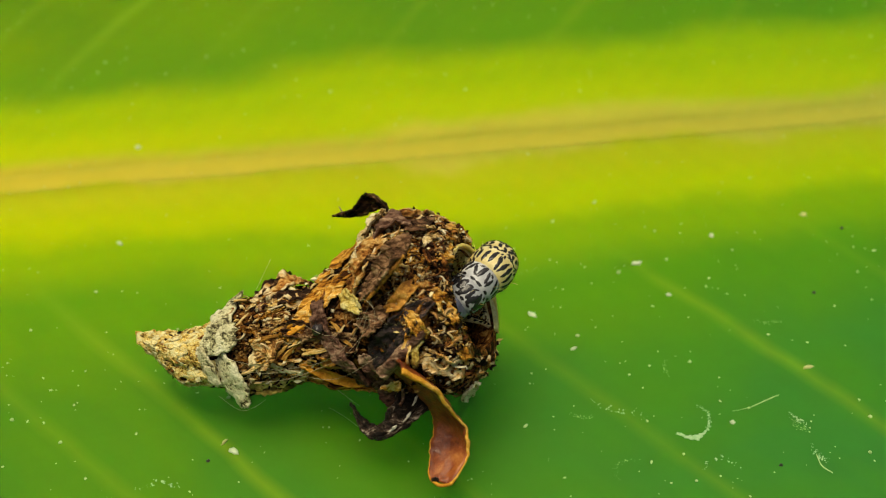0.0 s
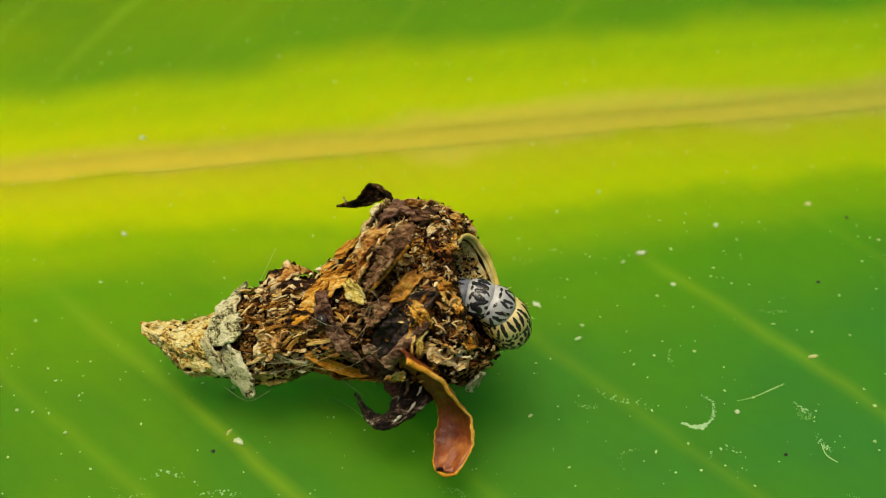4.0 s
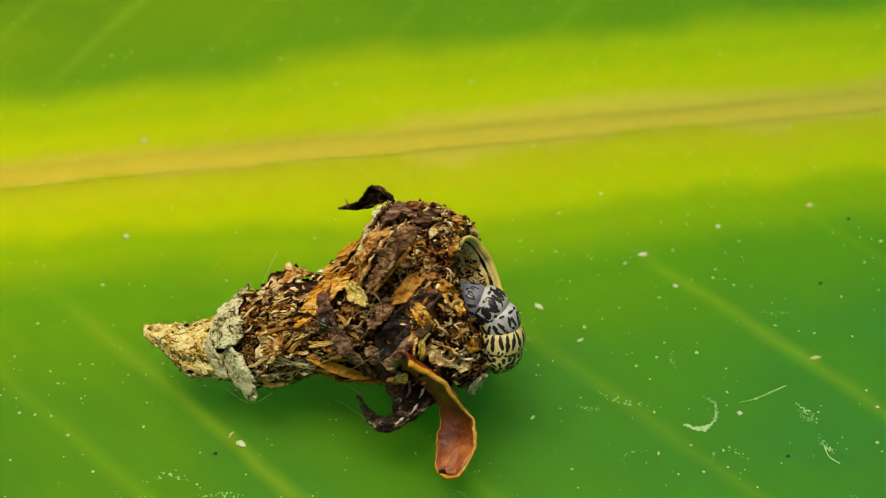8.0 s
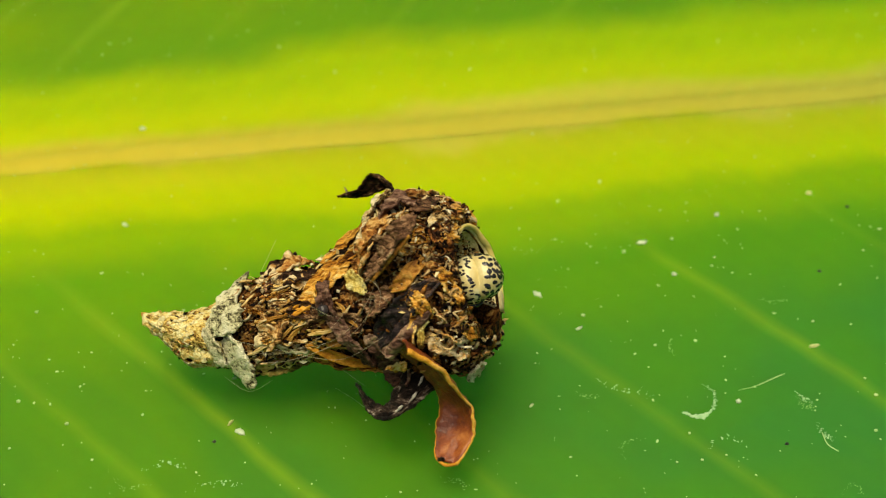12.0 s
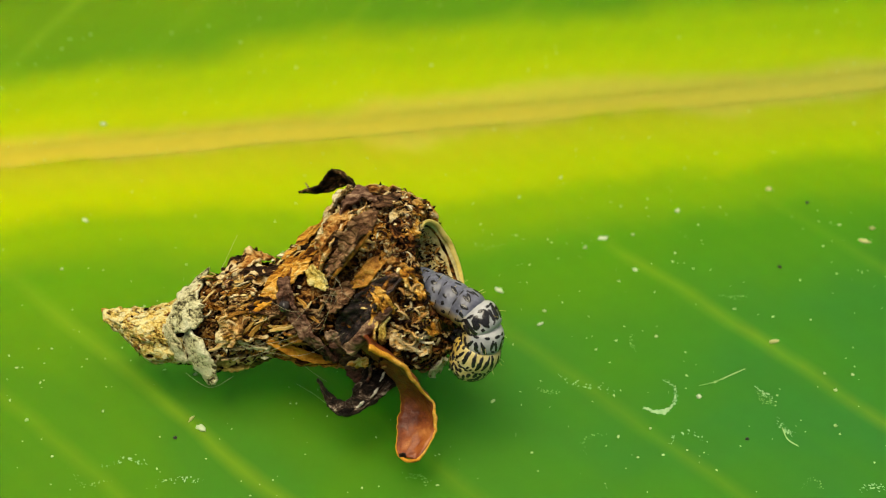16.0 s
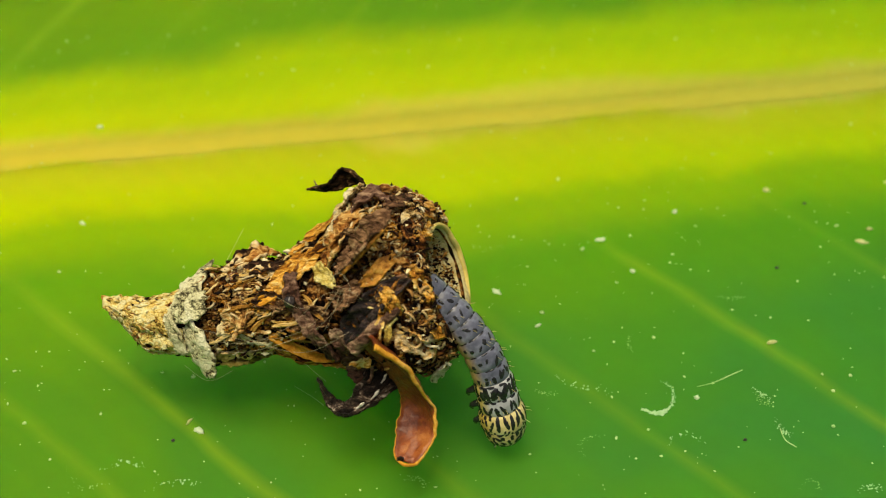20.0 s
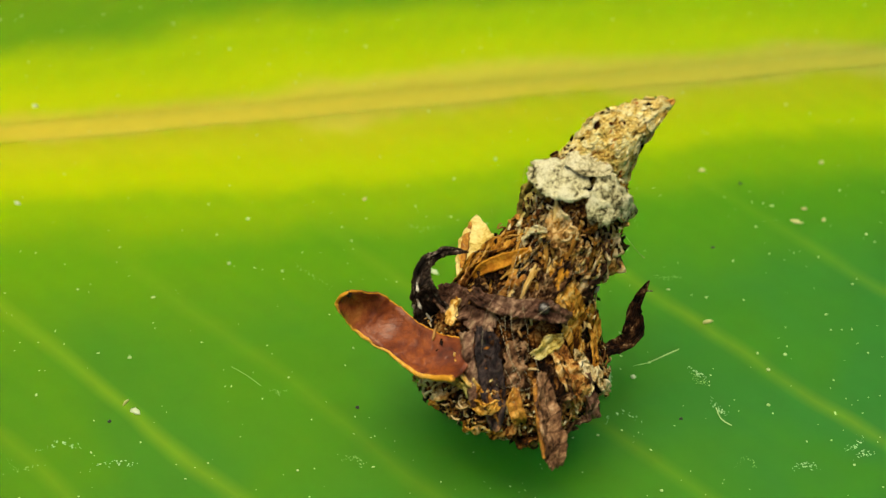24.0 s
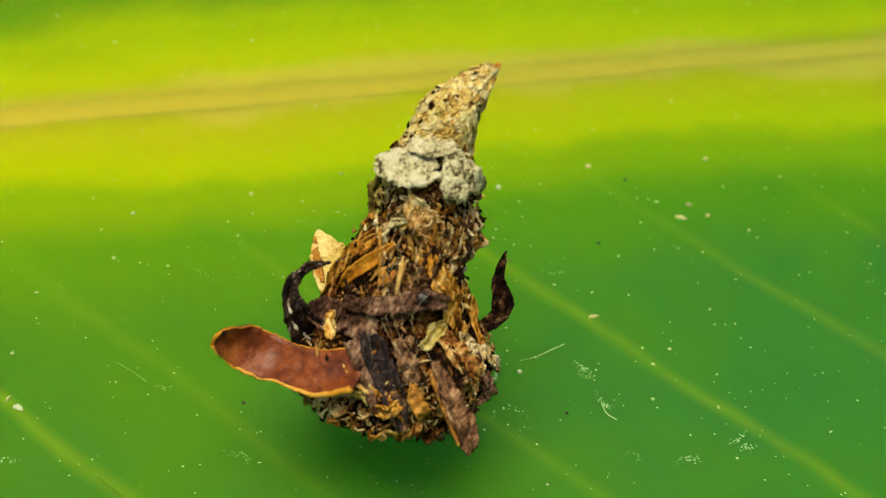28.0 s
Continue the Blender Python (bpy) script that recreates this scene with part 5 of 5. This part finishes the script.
def trail(name, label, category, material, pts, radii, count, group="", seed=1, spread=0.06):
    """A broken line of small dried spots along a curve on the blade."""
    rnd = random.Random(seed)
    verts, faces = [], []
    p0 = on_leaf(*pts[0])
    curve = [Vector((x, y, 0)) for x, y in pts]
    for i in range(count):
        u = (i + rnd.random()) / count
        q = curve_at(curve, min(1.0, u))
        r = value_at(radii, min(1.0, u)) * rnd.uniform(0.5, 1.3)
        bead(verts, faces, rnd, on_leaf(q.x + rnd.gauss(0, spread), q.y + rnd.gauss(0, spread), r * 0.15) - p0, r)
    me = bpy.data.meshes.new(name)
    me.from_pydata(verts, [], faces)
    me.materials.append(material)
    ob = new(name, me)
    ob.matrix_world = mm_pose(p0.x, p0.y, p0.z)
    tagged(ob, label, category, group)


def litter():
    W = ("white_fleck", "tiny white fleck stuck on the green leaf", "fleck")
    C = ("cream_fleck", "cream-coloured crumb lying on the green leaf", "crumb")
    for x, y, ln, w, a, s in ((3.27, -2.98, 0.46, 0.20, -35, 1), (-6.42, -9.3, 0.46, 0.26, -30, 2), (-11.3, 6.15, 0.32, 0.2, 0, 3), (-11.3, 0.68, 0.30, 0.16, -30, 4),
                              (7.05, -0.33, 0.45, 0.22, 10, 5), (9.85, 1.16, 0.24, 0.22, 0, 6), (8.04, -1.96, 0.2, 0.18, 0, 7), (9.58, -7.97, 0.2, 0.2, 0, 8), (4.62, -4.62, 0.3, 0.12, 30, 9)):
        fleck(*W, M_WHITE, x, y, ln, w, a, s, group="flecks on the leaf")
    for x, y, ln, w, a, s in ((13.3, 2.35, 0.34, 0.28, 0, 11), (16.3, -0.48, 0.66, 0.30, -25, 12), (16.7, 0.2, 0.3, 0.2, 0, 13), (12.38, -5.46, 0.55, 0.22, 15, 14), (17.3, -0.4, 0.3, 0.2, 40, 15),
                              (-6.75, -8.9, 0.4, 0.12, 60, 16), (17.8, 2.75, 0.34, 0.2, 20, 17), (0.95, 0.78, 0.22, 0.2, 0, 18)):
        fleck(*C, M_CREAM, x, y, ln * 0.85, w * 0.8, a, s, group="crumbs on the leaf")
    for x, y, s in ((-7.2, -9.7, 31), (14.6, 1.6, 32), (13.1, -1.8, 33), (10.9, -9.8, 34), (0.6, -9.2, 35)):
        fleck("dark_speck", "tiny black speck on the green leaf", "speck", M_DOT, x, y, 0.16, 0.14, 0, s, 0.08, "specks on the leaf")
    H = ("white_hair", "thin pale hair lying on the green leaf", "hair")
    trail("curled_film", "curled whitish film strip on the green leaf", "film", M_FILMY, [(7.75, -8.4), (8.0, -8.56), (8.35, -8.62), (8.66, -8.36), (8.84, -7.9), (8.78, -7.45), (8.5, -7.2)], [0.015, 0.035, 0.06, 0.035, 0.028, 0.018, 0.01], 120, seed=5, spread=0.03)
    hair(*H, M_FLECK, [(9.65, -7.45), (10.2, -7.28), (10.8, -6.95), (11.25, -6.70)], [0.006, 0.010, 0.020, 0.012], "hairs")
    hair(*H, M_STRAND, [(-3.4, -7.4), (-2.9, -7.8), (-2.5, -8.2)], [0.007, 0.01, 0.012], "hairs")
    hair(*H, M_FLECK, [(12.1, -9.3), (12.2, -9.8), (12.5, -10.1)], [0.012, 0.018, 0.015], "hairs")
    for pts in ([(5.75, -10.46), (5.68, -9.89), (5.97, -9.60), (6.46, -9.56)],
                [(7.68, -5.09), (7.57, -5.47), (7.66, -5.73)],
                [(11.53, -7.74), (11.63, -8.09), (11.85, -8.27)],
                [(10.83, -3.21), (11.26, -3.32), (11.76, -3.24)],
                [(-10.39, -10.80), (-9.98, -11.50), (-9.59, -11.59), (-9.07, -11.43)],
                [(-0.01, -11.38), (0.45, -11.29), (0.83, -11.56)],
                [(4.33, -7.58), (4.63, -7.74), (5.09, -7.71)],
                [(12.38, -11.86), (12.64, -11.50), (12.92, -11.54), (12.94, -11.86)],
                [(2.44, -0.48), (2.93, -0.78), (3.63, -0.60)],
                [(0.11, -11.38), (0.58, -11.30), (0.75, -11.67)],
                [(-1.49, -2.49), (-1.00, -3.00), (-0.18, -3.78)],
                [(-2.21, -8.36), (-1.94, -8.51), (-1.69, -8.44)],
                [(11.69, -7.71), (11.79, -8.01), (11.89, -8.27)]):
        trail("dried_trace", "faint dried droplet outline on the green leaf", "stain", M_STRAND, pts, [0.008, 0.016, 0.020, 0.010], 26, "dried droplet outlines", int(pts[0][0] * 100) + 5000, 0.05)
    for pts in ([(5.0, -6.9), (5.5, -7.3), (6.1, -7.5), (6.9, -7.75)], [(12.0, -8.9), (12.15, -9.4), (12.4, -9.6)], [(11.5, -7.5), (11.7, -7.8), (11.95, -8.1)], [(-9.4, -10.9), (-8.6, -10.6), (-8.0, -10.75)],
                [(-7.6, -11.6), (-6.9, -11.3), (-6.2, -11.5)], [(8.4, -9.9), (9.0, -9.5), (9.6, -9.9)], [(14.2, -11.9), (14.6, -11.7), (14.9, -11.9)], [(15.9, -11.2), (16.3, -11.0), (16.6, -10.6)], [(16.2, -11.5), (16.5, -11.3), (16.7, -11.4)]):
        trail("dried_trace", "crusted whitish trail on the green leaf", "stain", M_FILMY, pts, [0.010, 0.024, 0.030, 0.010], 30, "dried droplet outlines", int(pts[0][0] * 100) + 7000, 0.07)
    # dust and dried spots, far too fine to count
    rnd = random.Random(77)
    verts, faces = [], []
    for i in range(1500):
        x, y = rnd.uniform(-26, 34), rnd.uniform(-16, 16)
        r = min(0.085, 0.012 + rnd.expovariate(1 / 0.014)) * (0.7 if y > 0 else 1.0)
        bead(verts, faces, rnd, on_leaf(x, y, r * 0.2), r)
    me = bpy.data.meshes.new("leaf_dust")
    me.from_pydata(verts, [], faces)
    me.materials.append(M_FLECK)
    me.polygons.foreach_set("use_smooth", [True] * len(me.polygons))
    tagged(new("leaf_dust", me), "fine pale dust scattered over the green leaf", "dust", kind="stuff")


litter()


# ---- movement ----
def bend(mx, my, mz, tx, ty, tz):
    """Where the middle of the free body and the tip of the head are (mm)."""
    return Vector((mx, my, mz)), Vector((tx, ty, tz))


def between(rows, t):
    for (t0, a), (t1, b) in zip(rows, rows[1:]):
        if t0 <= t <= t1:
            return a, b, (t - t0) / (t1 - t0)
    return rows[-1][1], rows[-1][1], 0.0


def motions():
    case_rows = [
        (0.00, mm_pose(1.53, -6.97, 4.58, 106.9, 44.9, -79.6)),
        (19.60, mm_pose(1.53, -6.97, 4.58, 106.9, 44.9, -79.6)),
        (20.00, mm_pose(1.81, -7.43, 4.87, 102.3, 44.7, -84.2)),
        (20.50, mm_pose(2.25, -7.15, 4.40, 92.6, 44.8, -91.2)),
        (21.00, mm_pose(2.97, -7.18, 3.81, 77.1, 41.3, -103.8)),
        (21.50, mm_pose(3.72, -7.60, 3.36, 63.7, 34.5, -115.3)),
        (22.00, mm_pose(3.86, -8.12, 3.39, 46.6, 29.2, -136.7)),
        (22.50, mm_pose(4.08, -8.89, 3.06, 28.9, 13.6, -161.4)),
        (23.00, mm_pose(4.29, -9.65, 2.45, 19.4, -6.9, 179.9)),
        (23.50, mm_pose(4.44, -10.18, 1.77, 16.7, -22.1, 168.3)),
        (24.00, mm_pose(4.33, -10.22, 1.80, 15.9, -23.6, 168.2)),
        (24.50, mm_pose(4.25, -10.28, 1.76, 15.9, -20.9, 168.3)),
        (25.00, mm_pose(4.34, -10.40, 1.79, 16.4, -21.2, 172.1)),
        (25.50, mm_pose(4.35, -10.41, 1.88, 15.7, -22.8, 171.9)),
        (26.00, mm_pose(4.18, -10.40, 1.85, 15.4, -22.3, 178.2)),
        (26.50, mm_pose(4.16, -10.73, 2.05, 17.8, -18.5, -180.0)),
        (27.00, mm_pose(4.26, -10.11, 1.80, 8.3, -7.8, -167.8)),
        (27.50, mm_pose(4.32, -10.80, 1.95, 18.6, -13.1, -178.7)),
        (28.00, mm_pose(4.34, -11.15, 2.18, 18.0, -16.9, -179.5)),
    ]
    walk(CASE, case_rows)
    worm_rows = [
        (0.0, bend(1.45, -7.17, 5.65, 2.14, -5.94, 5.60)),
        (0.5, bend(1.47, -7.22, 5.65, 1.85, -5.83, 5.68)),
        (1.0, bend(1.38, -7.22, 5.65, 1.71, -6.06, 5.85)),
        (1.2, bend(1.55, -7.22, 5.65, 2.30, -6.29, 5.75)),
        (1.5, bend(1.72, -8.21, 5.55, 2.82, -7.87, 5.00)),
        (2.0, bend(1.55, -8.23, 4.95, 2.29, -8.13, 3.55)),
        (2.5, bend(1.65, -8.32, 4.95, 2.43, -8.27, 3.67)),
        (3.0, bend(1.61, -8.35, 5.15, 2.28, -8.13, 4.20)),
        (3.5, bend(1.64, -8.31, 5.05, 2.30, -8.30, 3.55)),
        (5.5, bend(1.56, -8.08, 5.05, 2.43, -8.28, 3.50)),
        (6.0, bend(1.54, -8.17, 5.05, 2.31, -8.46, 3.40)),
        (6.5, bend(1.63, -8.19, 5.05, 2.12, -8.56, 3.30)),
        (7.0, bend(1.60, -8.13, 4.95, 1.93, -8.70, 3.20)),
        (7.5, bend(1.61, -8.20, 4.95, 2.02, -8.76, 3.20)),
        (8.0, bend(1.62, -8.32, 4.85, 1.78, -9.01, 3.10)),
        (8.5, bend(1.63, -8.35, 4.85, 1.99, -9.17, 3.10)),
        (9.0, bend(1.58, -8.40, 4.85, 1.94, -9.09, 3.10)),
        (9.5, bend(1.68, -8.77, 4.85, 2.15, -9.34, 3.10)),
        (10.0, bend(1.68, -8.83, 4.85, 2.15, -9.47, 3.10)),
        (10.5, bend(1.67, -8.76, 4.85, 2.09, -9.45, 3.10)),
        (11.0, bend(2.10, -8.81, 4.75, 3.34, -9.14, 3.20)),
        (11.5, bend(1.36, -8.28, 5.65, 2.11, -8.09, 5.30)),
        (12.0, bend(1.15, -8.18, 5.75, 1.65, -7.85, 5.40)),
        (12.5, bend(1.20, -8.37, 5.75, 1.73, -8.00, 5.40)),
        (14.5, bend(2.38, -8.78, 5.05, 2.43, -9.02, 3.10)),
        (15.0, bend(2.38, -9.10, 5.05, 2.56, -9.61, 3.00)),
        (15.5, bend(2.47, -9.07, 4.95, 2.99, -9.27, 3.20)),
        (16.0, bend(2.35, -9.39, 4.85, 1.84, -9.69, 2.85)),
        (16.5, bend(2.46, -9.13, 4.95, 2.97, -9.55, 3.10)),
        (17.0, bend(2.53, -9.41, 4.65, 3.18, -10.06, 1.90)),
        (17.5, bend(2.68, -9.14, 4.75, 4.43, -9.06, 3.00)),
        (18.0, bend(2.50, -9.66, 4.35, 1.75, -10.02, 2.10)),
        (18.5, bend(2.47, -9.67, 4.15, 2.24, -9.97, 1.00)),
        (19.0, bend(2.43, -9.65, 4.15, 2.08, -9.98, 0.90)),
        (19.5, bend(2.37, -9.60, 3.95, 2.45, -9.95, 0.70)),
        (20.0, bend(2.45, -9.48, 3.75, 3.37, -10.25, 0.50)),
        (20.5, bend(3.06, -9.67, 3.55, 3.85, -10.23, 0.50)),
        (21.0, bend(3.69, -9.94, 3.25, 4.43, -10.68, 0.50)),
        (21.5, bend(4.15, -10.08, 3.05, 4.63, -10.75, 0.50)),
        (23.5, bend(4.91, -10.39, 3.41, 4.42, -10.73, 2.41)),
        (24.0, bend(4.84, -10.46, 3.43, 4.33, -10.78, 2.44)),
        (24.5, bend(4.68, -10.52, 3.40, 4.22, -10.84, 2.39)),
        (25.0, bend(4.80, -10.59, 3.44, 4.36, -10.95, 2.44)),
        (25.5, bend(4.85, -10.63, 3.51, 4.38, -10.97, 2.51)),
        (26.0, bend(4.68, -10.57, 3.48, 4.26, -10.96, 2.48)),
        (26.5, bend(4.56, -10.81, 3.72, 4.23, -11.26, 2.71)),
        (27.0, bend(4.42, -10.45, 3.48, 4.32, -10.74, 2.37)),
        (27.5, bend(4.56, -10.86, 3.65, 4.33, -11.32, 2.62)),
        (28.0, bend(4.70, -11.22, 3.86, 4.39, -11.67, 2.84)),
    ]
    keys = {ring: [] for ring, _ in RINGS}
    for t in sorted({r[0] for r in worm_rows} | {19.6, 22.0, 22.5, 23.0}):
        a, b, f = between(case_rows, t)
        m = a.lerp(b, f)
        (m0, p0), (m1, p1), g = between(worm_rows, t)
        mid, tip = m0.lerp(m1, g), p0.lerp(p1, g)
        inside = [m @ (Vector(p) * MM) / MM for p in ((0.5, 0.2, 9.5), (0.45, 0.2, 7.5), (0.3, 0.2, 5.6), (0.0, 0.35, 3.8), (0.05, 0.8, 2.3), (0.15, 1.3, 1.05))]
        pts = inside + [mid, tip]
        line = [curve_at(pts, i / 160) for i in range(161)][::-1]
        run = [0.0]
        for u, v in zip(line, line[1:]):
            run.append(run[-1] + (v - u).length)
        for ring, arc in RINGS:
            def spot(s):
                s = min(max(s, 0.0), run[-1] - 0.01)
                k = max(i for i in range(len(run) - 1) if run[i] <= s)
                return line[k].lerp(line[k + 1], (s - run[k]) / max(1e-9, run[k + 1] - run[k]))
            way = (spot(arc - 0.45) - spot(arc + 0.45)).normalized()
            back = Vector((0.5, -0.35, 0.75))
            back = (back - way * back.dot(way)).normalized()
            turn = Matrix((back, way.cross(back), way)).transposed().to_4x4()
            keys[ring].append((t, Matrix.Translation(spot(arc) * MM) @ turn))
    for ring, rows in keys.items():
        if rows[-1][0] < 28.0:
            rows.append((28.0, rows[-1][1]))
        walk(ring, rows)


motions()
